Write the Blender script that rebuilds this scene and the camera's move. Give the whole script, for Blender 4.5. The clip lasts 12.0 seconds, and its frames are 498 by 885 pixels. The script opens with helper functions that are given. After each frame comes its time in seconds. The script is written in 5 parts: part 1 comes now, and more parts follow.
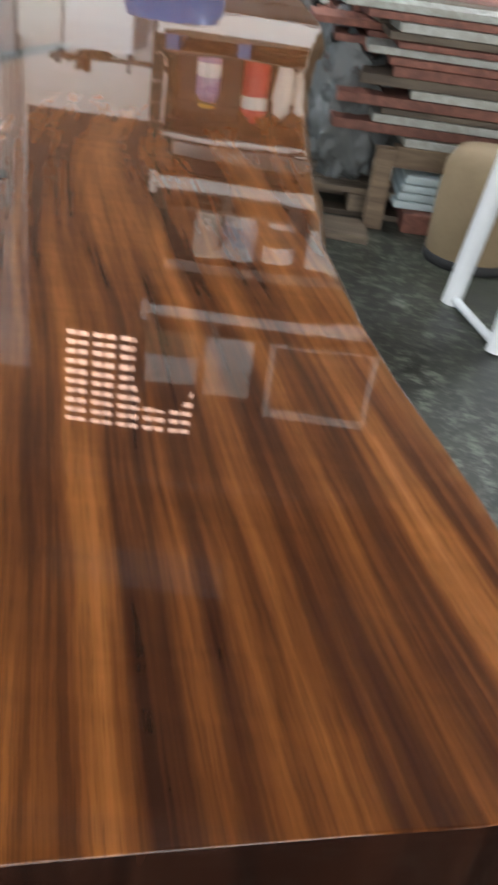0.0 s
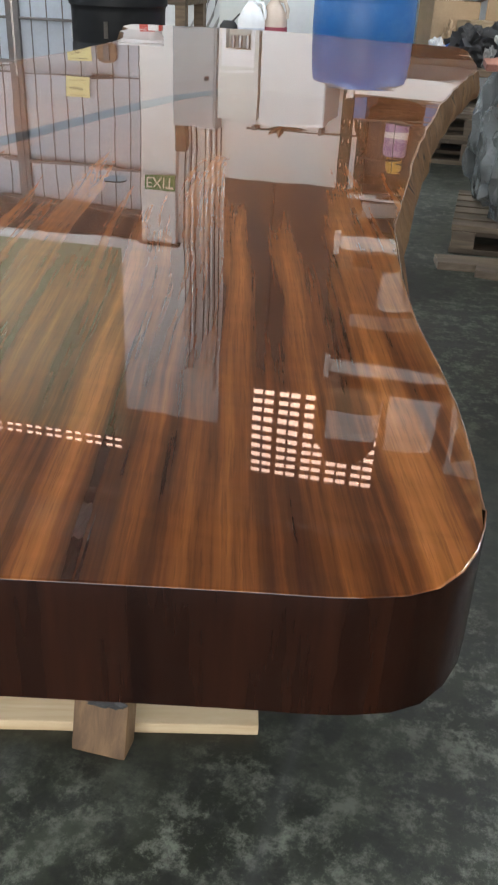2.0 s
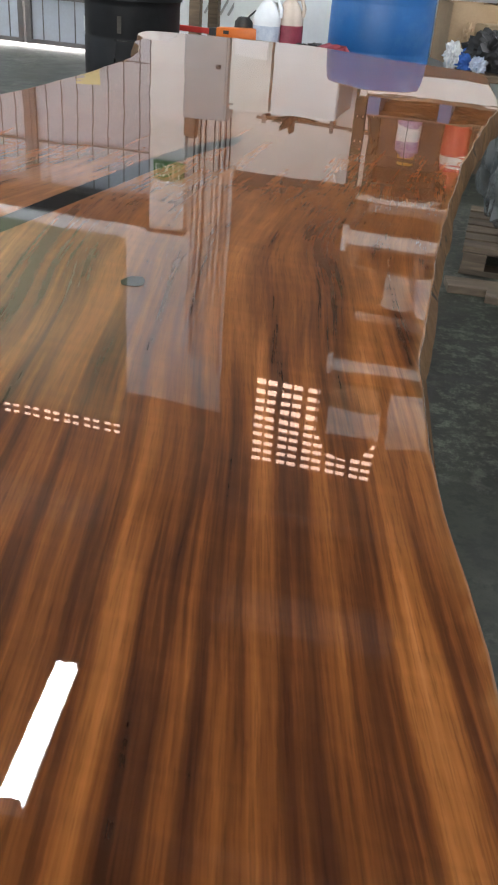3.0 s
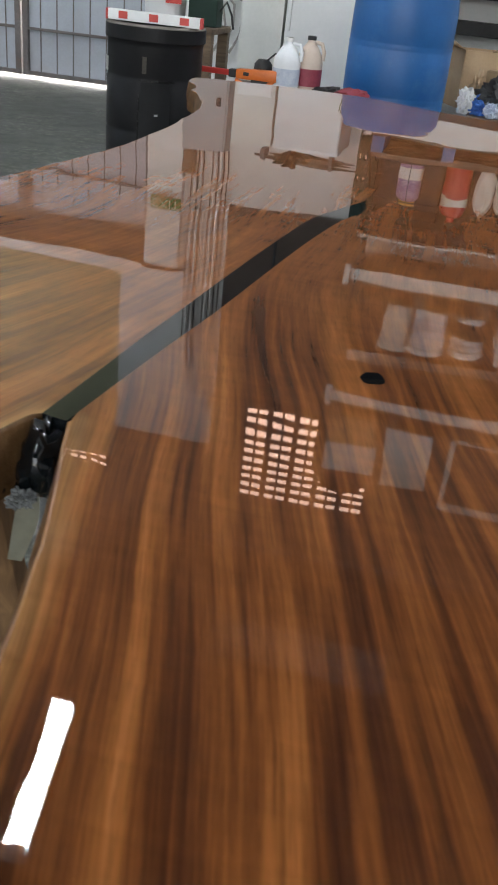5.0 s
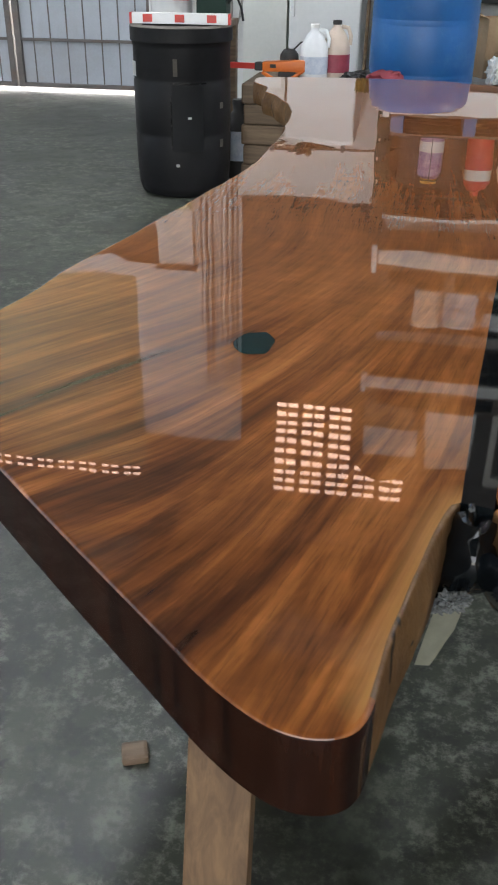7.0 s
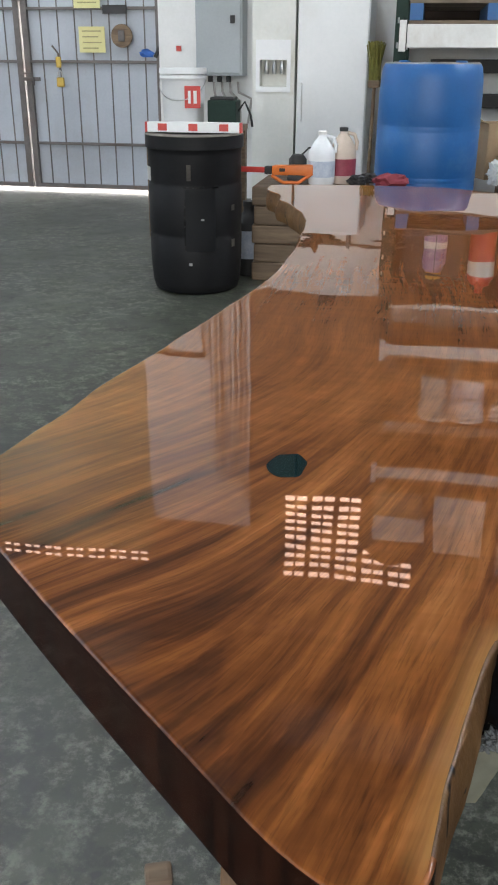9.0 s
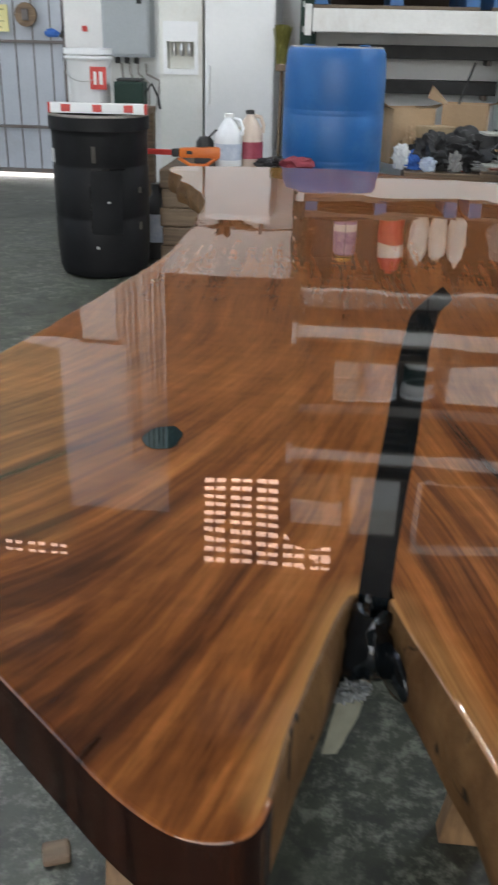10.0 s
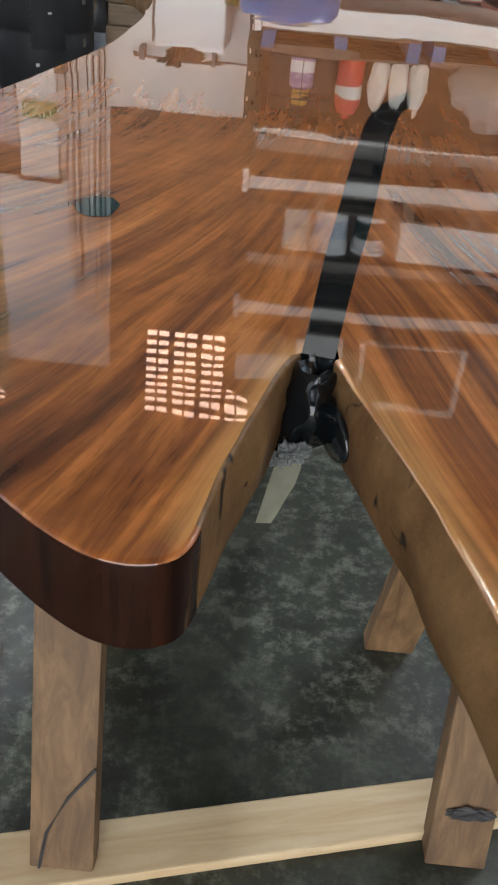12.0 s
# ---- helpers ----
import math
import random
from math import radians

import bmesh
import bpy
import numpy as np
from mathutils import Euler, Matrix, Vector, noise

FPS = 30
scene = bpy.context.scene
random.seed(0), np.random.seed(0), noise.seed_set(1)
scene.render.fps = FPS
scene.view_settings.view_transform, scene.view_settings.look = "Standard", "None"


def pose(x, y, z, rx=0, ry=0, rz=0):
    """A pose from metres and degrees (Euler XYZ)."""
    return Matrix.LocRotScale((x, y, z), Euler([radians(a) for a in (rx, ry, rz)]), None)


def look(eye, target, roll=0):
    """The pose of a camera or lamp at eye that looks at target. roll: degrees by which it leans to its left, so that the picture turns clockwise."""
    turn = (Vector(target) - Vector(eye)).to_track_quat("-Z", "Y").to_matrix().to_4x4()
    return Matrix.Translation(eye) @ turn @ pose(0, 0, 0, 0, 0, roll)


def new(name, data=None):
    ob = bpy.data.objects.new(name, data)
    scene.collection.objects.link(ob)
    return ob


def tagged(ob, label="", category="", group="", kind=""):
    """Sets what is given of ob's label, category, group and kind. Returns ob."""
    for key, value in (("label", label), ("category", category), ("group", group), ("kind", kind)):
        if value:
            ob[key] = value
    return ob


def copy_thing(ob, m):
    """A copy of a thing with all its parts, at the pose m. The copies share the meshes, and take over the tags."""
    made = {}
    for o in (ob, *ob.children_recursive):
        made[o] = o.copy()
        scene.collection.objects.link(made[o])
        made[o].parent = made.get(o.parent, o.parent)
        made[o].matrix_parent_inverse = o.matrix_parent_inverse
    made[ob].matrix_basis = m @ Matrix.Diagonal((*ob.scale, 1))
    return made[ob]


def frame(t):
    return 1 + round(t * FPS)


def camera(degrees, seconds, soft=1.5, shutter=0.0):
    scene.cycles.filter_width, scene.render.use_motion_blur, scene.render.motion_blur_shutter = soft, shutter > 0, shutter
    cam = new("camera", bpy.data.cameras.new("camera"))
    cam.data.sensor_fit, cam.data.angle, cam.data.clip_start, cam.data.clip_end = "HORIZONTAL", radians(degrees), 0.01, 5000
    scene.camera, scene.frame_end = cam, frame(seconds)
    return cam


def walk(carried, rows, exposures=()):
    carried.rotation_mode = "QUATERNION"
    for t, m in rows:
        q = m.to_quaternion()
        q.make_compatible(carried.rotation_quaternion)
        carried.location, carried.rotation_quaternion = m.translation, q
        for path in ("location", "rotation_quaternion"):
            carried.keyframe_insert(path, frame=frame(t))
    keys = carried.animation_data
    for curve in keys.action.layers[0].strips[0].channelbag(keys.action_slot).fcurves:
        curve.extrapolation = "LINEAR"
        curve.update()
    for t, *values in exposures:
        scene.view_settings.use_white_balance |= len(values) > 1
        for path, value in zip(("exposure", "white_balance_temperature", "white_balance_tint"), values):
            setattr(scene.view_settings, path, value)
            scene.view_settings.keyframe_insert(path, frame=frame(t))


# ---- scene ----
cam = camera(31.6, 12.0, soft=2.0, shutter=0.35)
PATH = [
    (0, (0.539, -0.651, 1.026), (0.589, 1.048, -0.028), 8.3),
    (0.3, (0.571, -0.672, 1.003), (0.356, 1.076, 0.056), 4.3),
    (0.5, (0.597, -0.68, 1.008), (0.289, 1.09, 0.131), 3.5),
    (1, (0.64, -0.668, 0.997), (0.216, 1.13, 0.232), 3.0),
    (1.5, (0.663, -0.664, 0.984), (0.241, 1.079, 0.099), 3.4),
    (2, (0.672, -0.741, 0.985), (0.271, 0.966, 0.024), 2.5),
    (2.5, (0.654, -0.682, 1.031), (0.24, 0.989, 0.013), 3.7),
    (3, (0.625, -0.659, 1.108), (0.239, 1.025, 0.101), 4.7),
    (5, (0.312, -0.666, 1.138), (-0.004, 1.065, 0.187), 6.3),
    (5.5, (0.235, -0.629, 1.147), (-0.127, 1.078, 0.169), 4.9),
    (6, (0.166, -0.542, 1.166), (-0.227, 1.166, 0.201), 2.5),
    (6.5, (0.022, -0.585, 1.157), (-0.315, 1.129, 0.182), 1.1),
    (7, (-0.068, -0.618, 1.147), (-0.375, 1.1, 0.171), 0.7),
    (7.5, (-0.086, -0.618, 1.155), (-0.434, 1.119, 0.227), -0.6),
    (9.5, (-0.102, -0.618, 1.196), (-0.416, 1.189, 0.397), 1.0),
    (10, (-0.043, -0.628, 1.182), (-0.205, 1.184, 0.35), 1.3),
    (10.5, (-0.002, -0.642, 1.152), (-0.061, 1.154, 0.274), 1.8),
    (11, (0.015, -0.659, 1.141), (0.005, 1.101, 0.191), 2.4),
    (11.5, (-0.009, -0.646, 1.097), (-0.012, 1.069, 0.069), 3.9),
    (12, (-0.035, -0.622, 1.079), (-0.044, 1.05, -0.018), 5.7),
]
walk(cam, [(t, look(eye, target, roll)) for t, eye, target, roll in PATH], exposures=[(0, 1.2), (0.5, 1.1), (1.6, 1.15), (2.5, 1.35), (3, 1.2), (5, 0.8), (6, 0.82), (7, 1.0), (9.5, 0.95), (10.5, 0.85), (11.5, 0.98), (12, 1.25)])

# ---------------------------------------------------------------- light
world = bpy.data.worlds.new("sky")
scene.world = world
world.use_nodes = True
wt = world.node_tree
sky = wt.nodes.new("ShaderNodeTexSky")
sky.sky_type = 'NISHITA'
sky.sun_disc = False
sky.sun_elevation, sky.sun_rotation = radians(52), radians(150)
wt.nodes["Background"].inputs["Strength"].default_value = 0.12
wt.links.new(sky.outputs["Color"], wt.nodes["Background"].inputs["Color"])

sun = new("sun", bpy.data.lights.new("sun", 'SUN'))
sun.data.energy, sun.data.angle, sun.data.color = 3.0, radians(0.5), (1.0, 0.95, 0.87)
sun.matrix_world = look((4, -7, 12), (0, 0, 0))


def opening_light(name, eye, target, width, height, power, color=(0.93, 0.97, 1.0)):
    ob = new(name, bpy.data.lights.new(name, 'AREA'))
    ob.data.shape, ob.data.size, ob.data.size_y = 'RECTANGLE', width, height
    ob.data.energy, ob.data.color = power, color
    ob.matrix_world = look(eye, target)
    return ob


# fill lamps added in unseen west and front openings, standing in for daylight
opening_light("west_fill", (-6.05, 1.5, 2.3), (0, 1.5, 1.2), 4.6, 3.4, 16)
opening_light("front_fill", (-0.4, -6.95, 2.2), (-0.4, 0, 2.2), 9.6, 4.0, 230, (1.0, 0.97, 0.93))

# ---------------------------------------------------------------- materials
class Nodes:
    def __init__(self, name):
        self.m = bpy.data.materials.new(name)
        self.m.use_nodes = True
        self.t = self.m.node_tree
        self.b = self.t.nodes["Principled BSDF"]

    def add(self, kind, **inputs):
        n = self.t.nodes.new("ShaderNode" + kind)
        for k, v in inputs.items():
            n.inputs[k.replace("_", " ")].default_value = v
        return n

    def link(self, a, b):
        self.t.links.new(a, b)

    def coords(self, scale=(1, 1, 1), what="Object", uv=None):
        if uv:
            c = self.t.nodes.new("ShaderNodeUVMap")
            c.uv_map = uv
            out = c.outputs["UV"]
        elif what == "World":
            out = self.t.nodes.new("ShaderNodeNewGeometry").outputs["Position"]
        else:
            out = self.t.nodes.new("ShaderNodeTexCoord").outputs[what]
        m = self.add("Mapping", Scale=scale)
        self.link(out, m.inputs["Vector"])
        return m.outputs["Vector"]

    def noise(self, vec, scale, detail=4.0, rough=0.55, distort=0.0):
        n = self.add("TexNoise", Scale=scale, Detail=detail, Roughness=rough, Distortion=distort)
        self.link(vec, n.inputs["Vector"])
        return n.outputs["Fac"]

    def ramp(self, fac, stops):
        r = self.t.nodes.new("ShaderNodeValToRGB")
        el = r.color_ramp.elements
        while len(el) < len(stops):
            el.new(0.5)
        for e, (p, c) in zip(el, stops):
            e.position, e.color = p, (*c, 1) if len(c) == 3 else c
        self.link(fac, r.inputs["Fac"])
        return r.outputs["Color"]

    def mix(self, fac, a, b, mode='MIX'):
        m = self.t.nodes.new("ShaderNodeMix")
        m.data_type, m.blend_type = 'RGBA', mode
        for sock, v in ((m.inputs[0], fac), (m.inputs[6], a), (m.inputs[7], b)):
            if isinstance(v, (int, float)):
                sock.default_value = v
            elif isinstance(v, tuple):
                sock.default_value = (*v, 1)
            else:
                self.link(v, sock)
        return m.outputs[2]

    def math(self, op, a, b=0.0):
        m = self.t.nodes.new("ShaderNodeMath")
        m.operation = op
        for sock, v in ((m.inputs[0], a), (m.inputs[1], b)):
            if isinstance(v, (int, float)):
                sock.default_value = v
            else:
                self.link(v, sock)
        return m.outputs[0]

    def bump(self, height, strength, distance):
        b = self.add("Bump", Strength=strength, Distance=distance)
        self.link(height, b.inputs["Height"])
        self.link(b.outputs["Normal"], self.b.inputs["Normal"])

    def set(self, **kw):
        for k, v in kw.items():
            sock = self.b.inputs[k.replace("_", " ")]
            if isinstance(v, (int, float)):
                sock.default_value = v
            elif isinstance(v, tuple):
                sock.default_value = (*v, 1)
            else:
                self.link(v, sock)
        return self


def plain(name, a, b, rough=0.6, scale=6.0, fine=60.0, metal=0.0, bump=0.15, dist=0.003, spec=0.5, dirt=None, dirt_amount=0.5, coat=0.0, trans=0.0):
    """A surface of two tones mixed at a coarse and a fine scale, with light relief and stains."""
    n = Nodes(name)
    v = n.coords(what="World")
    coarse, grain = n.noise(v, scale, 5.0, 0.6), n.noise(v, fine, 3.0)
    both = n.math('ADD', n.math('MULTIPLY', coarse, 0.7), n.math('MULTIPLY', grain, 0.3))
    col = n.mix(n.ramp(both, [(0.32, (0, 0, 0)), (0.68, (1, 1, 1))]), a, b)
    if dirt:
        spots = n.ramp(n.noise(v, scale * 0.6, 8.0, 0.7, 0.4), [(0.52, (0, 0, 0)), (0.72, (1, 1, 1))])
        col = n.mix(n.math('MULTIPLY', spots, dirt_amount), col, dirt)
    r = n.math('ADD', rough - 0.1, n.math('MULTIPLY', grain, 0.2))
    n.set(Base_Color=col, Roughness=r, Metallic=metal, Specular_IOR_Level=spec, Coat_Weight=coat, Transmission_Weight=trans)
    if bump:
        n.bump(both, bump, dist)
    return n.m


def timber(name, light, dark, grain=(14, 1.2, 14), rough=0.65):
    n = Nodes(name)
    v = n.coords(grain, "Object")
    rings = n.noise(v, 2.2, 6.0, 0.6, 0.8)
    fine = n.noise(n.coords((grain[0] * 9, grain[1] * 3, grain[2] * 9)), 3.0, 3.0)
    info = n.t.nodes.new("ShaderNodeObjectInfo")
    col = n.mix(n.ramp(rings, [(0.35, (0, 0, 0)), (0.66, (1, 1, 1))]), dark, light)
    col = n.mix(n.math('MULTIPLY', fine, 0.35), col, dark)
    hue = n.add("HueSaturation")
    n.link(n.math('ADD', 0.75, n.math('MULTIPLY', info.outputs["Random"], 0.45)), hue.inputs["Value"])
    n.link(col, hue.inputs["Color"])
    n.set(Base_Color=hue.outputs["Color"], Roughness=rough)
    n.bump(fine, 0.25, 0.002)
    return n.m


def slab_wood():
    """Lacquered hardwood whose figure follows the limbs: the grain map holds the place across and along the fibres, the rim map the way to the natural edge and the limb."""
    n = Nodes("lacquered_slab_wood")
    g, r = n.add("SeparateXYZ"), n.add("SeparateXYZ")
    n.link(n.coords(uv="grain"), g.inputs[0])
    n.link(n.coords(uv="rim"), r.inputs[0])
    across, along, away, limb = g.outputs["X"], g.outputs["Y"], r.outputs["X"], r.outputs["Y"]
    here = n.add("CombineXYZ")
    for k, v in enumerate((across, along, limb)):
        n.link(v, here.inputs[k])

    def field(sx, sy, detail, rough, distort, shift=0.0):
        m = n.add("Mapping", Scale=(sx, sy, 2.3), Location=(shift, shift * 0.7, 0))
        n.link(here.outputs[0], m.inputs["Vector"])
        return n.noise(m.outputs["Vector"], 1.0, detail, rough, distort)

    fork = n.ramp(n.math('MULTIPLY', limb, -1.0), [(0.15, (0, 0, 0)), (0.85, (1, 1, 1))])
    straight = n.ramp(n.math('ADD', limb, 0.0), [(0.1, (0, 0, 0)), (0.9, (1, 1, 1))])
    broad = field(15, 1.3, 3.0, 0.5, 0.6)
    band = field(38, 1.3, 4.0, 0.55, 0.3, 3.1)
    fleck = field(40, 3.4, 4.0, 0.62, 0.6, 7.7)
    line = field(150, 2.6, 4.0, 0.6, 0.2, 1.3)
    pore = field(820, 26.0, 2.0, 0.6, 0.0, 5.9)
    curl = field(9, 52.0, 2.0, 0.5, 0.6, 9.1)
    # short tapered flecks in one limb, long straight bands in the other, both in the trunk
    tone = n.math('ADD', n.math('MULTIPLY', band, 0.44), n.math('MULTIPLY', fleck, 0.56))
    flame = n.math('ADD', n.math('MULTIPLY', band, 0.20), n.math('MULTIPLY', fleck, 0.80))
    plank = n.math('ADD', n.math('MULTIPLY', band, 0.80), n.math('MULTIPLY', fleck, 0.20))
    tone = n.mix(straight, n.mix(fork, tone, flame), plank)
    tone = n.math('ADD', n.math('MULTIPLY', tone, 0.52), n.math('MULTIPLY', broad, 0.27))
    tone = n.math('ADD', tone, n.math('MULTIPLY', line, 0.21))
    # up in the trunk the figure is calmer; tone lifted to mimic pale reflected haze
    trunk = n.ramp(n.math('MULTIPLY', along, 0.5), [(0.02, (0, 0, 0)), (0.30, (1, 1, 1))])
    tone = n.mix(n.math('MULTIPLY', trunk, 0.62), tone, (0.552, 0.552, 0.552))
    tone = n.math('ADD', tone, n.math('MULTIPLY', n.math('SUBTRACT', fork, n.math('MULTIPLY', straight, 0.3)), 0.016))
    col = n.ramp(tone, [(0.395, (0.026, 0.0070, 0.0028)), (0.455, (0.078, 0.0218, 0.0060)), (0.51, (0.168, 0.0510, 0.0120)), (0.56, (0.265, 0.0880, 0.0210)), (0.64, (0.400, 0.1500, 0.0420))])
    col = n.mix(n.ramp(pore, [(0.36, (0.55, 0.55, 0.55)), (0.46, (0, 0, 0))]), col, n.mix(0.5, col, (0.03, 0.009, 0.004)))
    sheen = n.add("HueSaturation")
    n.link(n.math('ADD', 0.80, n.math('MULTIPLY', curl, 0.40)), sheen.inputs["Value"])
    n.link(col, sheen.inputs["Color"])
    col = sheen.outputs["Color"]
    # sapwood along the natural edges
    wob = n.math('MULTIPLY', n.noise(n.coords((3, 3, 3), "World"), 4.0, 4.0), 0.022)
    sap = n.ramp(n.math('ADD', away, wob), [(0.017, (1, 1, 1)), (0.040, (0, 0, 0))])
    pale = n.ramp(line, [(0.35, (0.21, 0.090, 0.027)), (0.62, (0.38, 0.185, 0.060))])
    col = n.mix(n.math('MULTIPLY', sap, 0.8), col, pale)
    n.set(Base_Color=col, Roughness=0.55, Specular_IOR_Level=0.07, Specular_Tint=(1.0, 0.50, 0.22), Coat_Weight=1.0, Coat_Roughness=0.012, Coat_IOR=1.52)
    # the poured lacquer is faintly wavy, more so where it rolls over the natural edges
    place = n.coords((1, 1, 1), "World")
    roll = n.ramp(away, [(0.0, (1, 1, 1)), (0.06, (0, 0, 0))])
    small = n.math('MULTIPLY', n.noise(place, 17.0, 1.0, 0.3), n.math('ADD', 0.05, n.math('MULTIPLY', roll, 0.30)))
    b = n.add("Bump", Strength=0.5, Distance=0.0018)
    n.link(n.math('ADD', n.noise(place, 4.0, 1.0, 0.3), small), b.inputs["Height"])
    n.link(b.outputs["Normal"], n.b.inputs["Coat Normal"])
    return n.m


def live_edge():
    n = Nodes("lacquered_live_edge")
    v = n.coords((1, 1, 1), "World")
    a = n.noise(v, 14.0, 6.0, 0.65)
    pits = n.ramp(n.noise(v, 30.0, 2.0, 0.5, 0.8), [(0.31, (1, 1, 1)), (0.36, (0, 0, 0))])
    stain = n.ramp(n.noise(v, 7.0, 5.0, 0.65, 0.5), [(0.48, (0, 0, 0)), (0.66, (1, 1, 1))])
    col = n.ramp(a, [(0.3, (0.065, 0.033, 0.013)), (0.55, (0.135, 0.073, 0.030)), (0.75, (0.22, 0.122, 0.052))])
    col = n.mix(n.math('MULTIPLY', stain, 0.6), col, (0.075, 0.033, 0.013))
    col = n.mix(pits, col, (0.014, 0.009, 0.006))
    n.set(Base_Color=col, Roughness=0.7, Specular_IOR_Level=0.06, Coat_Weight=0.14, Coat_Roughness=0.25)
    n.bump(a, 0.6, 0.012)
    return n.m


def sawn_end():
    n = Nodes("lacquered_sawn_end")
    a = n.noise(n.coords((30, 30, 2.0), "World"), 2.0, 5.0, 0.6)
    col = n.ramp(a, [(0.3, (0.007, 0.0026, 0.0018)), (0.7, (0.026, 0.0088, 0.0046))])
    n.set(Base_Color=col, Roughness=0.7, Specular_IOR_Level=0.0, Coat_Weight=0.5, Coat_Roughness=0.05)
    return n.m


def concrete():
    n = Nodes("worn_concrete_floor")
    v = n.coords((1, 1, 1), "World")
    big, mid, fine = n.noise(v, 0.9, 6.0, 0.6, 0.5), n.noise(v, 5.0, 8.0, 0.7), n.noise(v, 70.0, 4.0, 0.6)
    col = n.ramp(big, [(0.3, (0.010, 0.0115, 0.0074)), (0.5, (0.023, 0.0258, 0.0170)), (0.7, (0.053, 0.0580, 0.0385))])
    worn = n.ramp(mid, [(0.42, (0, 0, 0)), (0.62, (1, 1, 1))])
    col = n.mix(n.math('MULTIPLY', worn, 0.45), col, (0.066, 0.073, 0.052))
    stain = n.ramp(n.noise(v, 1.7, 9.0, 0.75, 0.8), [(0.56, (0, 0, 0)), (0.66, (1, 1, 1))])
    col = n.mix(n.math('MULTIPLY', stain, 0.75), col, (0.016, 0.017, 0.014))
    chalk = n.ramp(n.noise(v, 20.0, 8.0, 0.8), [(0.48, (0, 0, 0)), (0.60, (1, 1, 1))])
    where = n.ramp(n.noise(v, 1.6, 3.0, 0.5), [(0.38, (0, 0, 0)), (0.54, (1, 1, 1))])
    col = n.mix(n.math('MULTIPLY', n.math('MULTIPLY', chalk, where), 0.85), col, (0.165, 0.174, 0.138))
    grime = n.ramp(n.noise(v, 12.0, 9.0, 0.8), [(0.49, (0, 0, 0)), (0.57, (1, 1, 1))])
    col = n.mix(n.math('MULTIPLY', grime, 0.85), col, (0.014, 0.015, 0.012))
    specks = n.ramp(n.noise(v, 30.0, 2.0, 0.5), [(0.28, (1, 1, 1)), (0.33, (0, 0, 0))])
    col = n.mix(n.math('MULTIPLY', specks, 0.85), col, (0.015, 0.015, 0.014))
    cells = n.t.nodes.new("ShaderNodeTexVoronoi")
    cells.feature = 'DISTANCE_TO_EDGE'
    cells.inputs["Scale"].default_value = 0.42
    warp = n.mix(0.12, v, n.add("TexNoise", Scale=2.5, Detail=6.0).outputs["Color"])
    n.link(warp, cells.inputs["Vector"])
    crack = n.ramp(cells.outputs["Distance"], [(0.0, (1, 1, 1)), (0.006, (0, 0, 0))])
    col = n.mix(n.math('MULTIPLY', crack, 0.5), col, (0.05, 0.05, 0.048))
    rough = n.math('ADD', 0.26, n.math('MULTIPLY', mid, 0.45))
    n.set(Base_Color=col, Roughness=rough, Specular_IOR_Level=0.45)
    n.bump(n.math('ADD', n.math('MULTIPLY', fine, 0.4), mid), 0.25, 0.004)
    return n.m


def glow(name, color, strength):
    n = Nodes(name)
    n.set(Base_Color=color, Emission_Color=color, Emission_Strength=strength, Roughness=1.0)
    return n.m


def clear(name, color, rough, alpha_mix):
    """Thin milky plastic film."""
    n = Nodes(name)
    v = n.coords(what="World")
    w = n.noise(v, 18.0, 5.0, 0.6, 1.0)
    n.set(Base_Color=color, Roughness=rough, Alpha=alpha_mix, Specular_IOR_Level=0.8)
    n.bump(w, 0.8, 0.02)
    return n.m


M_SLAB, M_LIVE, M_SAWN, M_FLOOR = slab_wood(), live_edge(), sawn_end(), concrete()
M_RESIN = plain("black_resin", (0.003, 0.004, 0.005), (0.006, 0.008, 0.009), 0.6, 9, 60, bump=0, spec=0.0, coat=1.0)
M_TEAL = plain("teal_black_resin", (0.004, 0.016, 0.018), (0.006, 0.030, 0.032), 0.6, 30, 90, bump=0, spec=0.0, coat=1.0)
M_PLASTER = plain("white_plaster", (0.70, 0.70, 0.69), (0.80, 0.80, 0.79), 0.8, 1.6, 40, dirt=(0.45, 0.42, 0.38), dirt_amount=0.35)
M_OLIVE = plain("olive_wall_sheet", (0.23, 0.24, 0.13), (0.30, 0.305, 0.18), 0.7, 0.9, 30, dirt=(0.15, 0.15, 0.09), dirt_amount=0.5)
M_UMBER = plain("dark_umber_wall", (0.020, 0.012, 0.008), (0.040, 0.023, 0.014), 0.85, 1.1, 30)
M_TANWALL = plain("tan_wall_sheet", (0.085, 0.058, 0.044), (0.135, 0.094, 0.072), 0.85, 0.9, 30, dirt=(0.05, 0.033, 0.025), dirt_amount=0.5)
M_BLOCK = plain("vent_block_concrete", (0.09, 0.07, 0.055), (0.15, 0.12, 0.10), 0.9, 6, 60)
M_GATE = plain("grey_gate_sheet", (0.36, 0.39, 0.44), (0.46, 0.49, 0.54), 0.5, 1.4, 50, dirt=(0.30, 0.24, 0.19), dirt_amount=0.45)
M_STEEL = plain("dark_gate_steel", (0.11, 0.10, 0.10), (0.20, 0.18, 0.17), 0.55, 4, 60, metal=0.5, dirt=(0.2, 0.10, 0.05))
M_ROOF = plain("dull_roof_sheet", (0.045, 0.036, 0.03), (0.075, 0.06, 0.05), 0.7, 0.7, 20, dirt=(0.07, 0.05, 0.04))
M_PURLIN = plain("dull_roof_purlin", (0.10, 0.085, 0.075), (0.15, 0.13, 0.115), 0.7, 2, 40, dirt=(0.25, 0.2, 0.16))
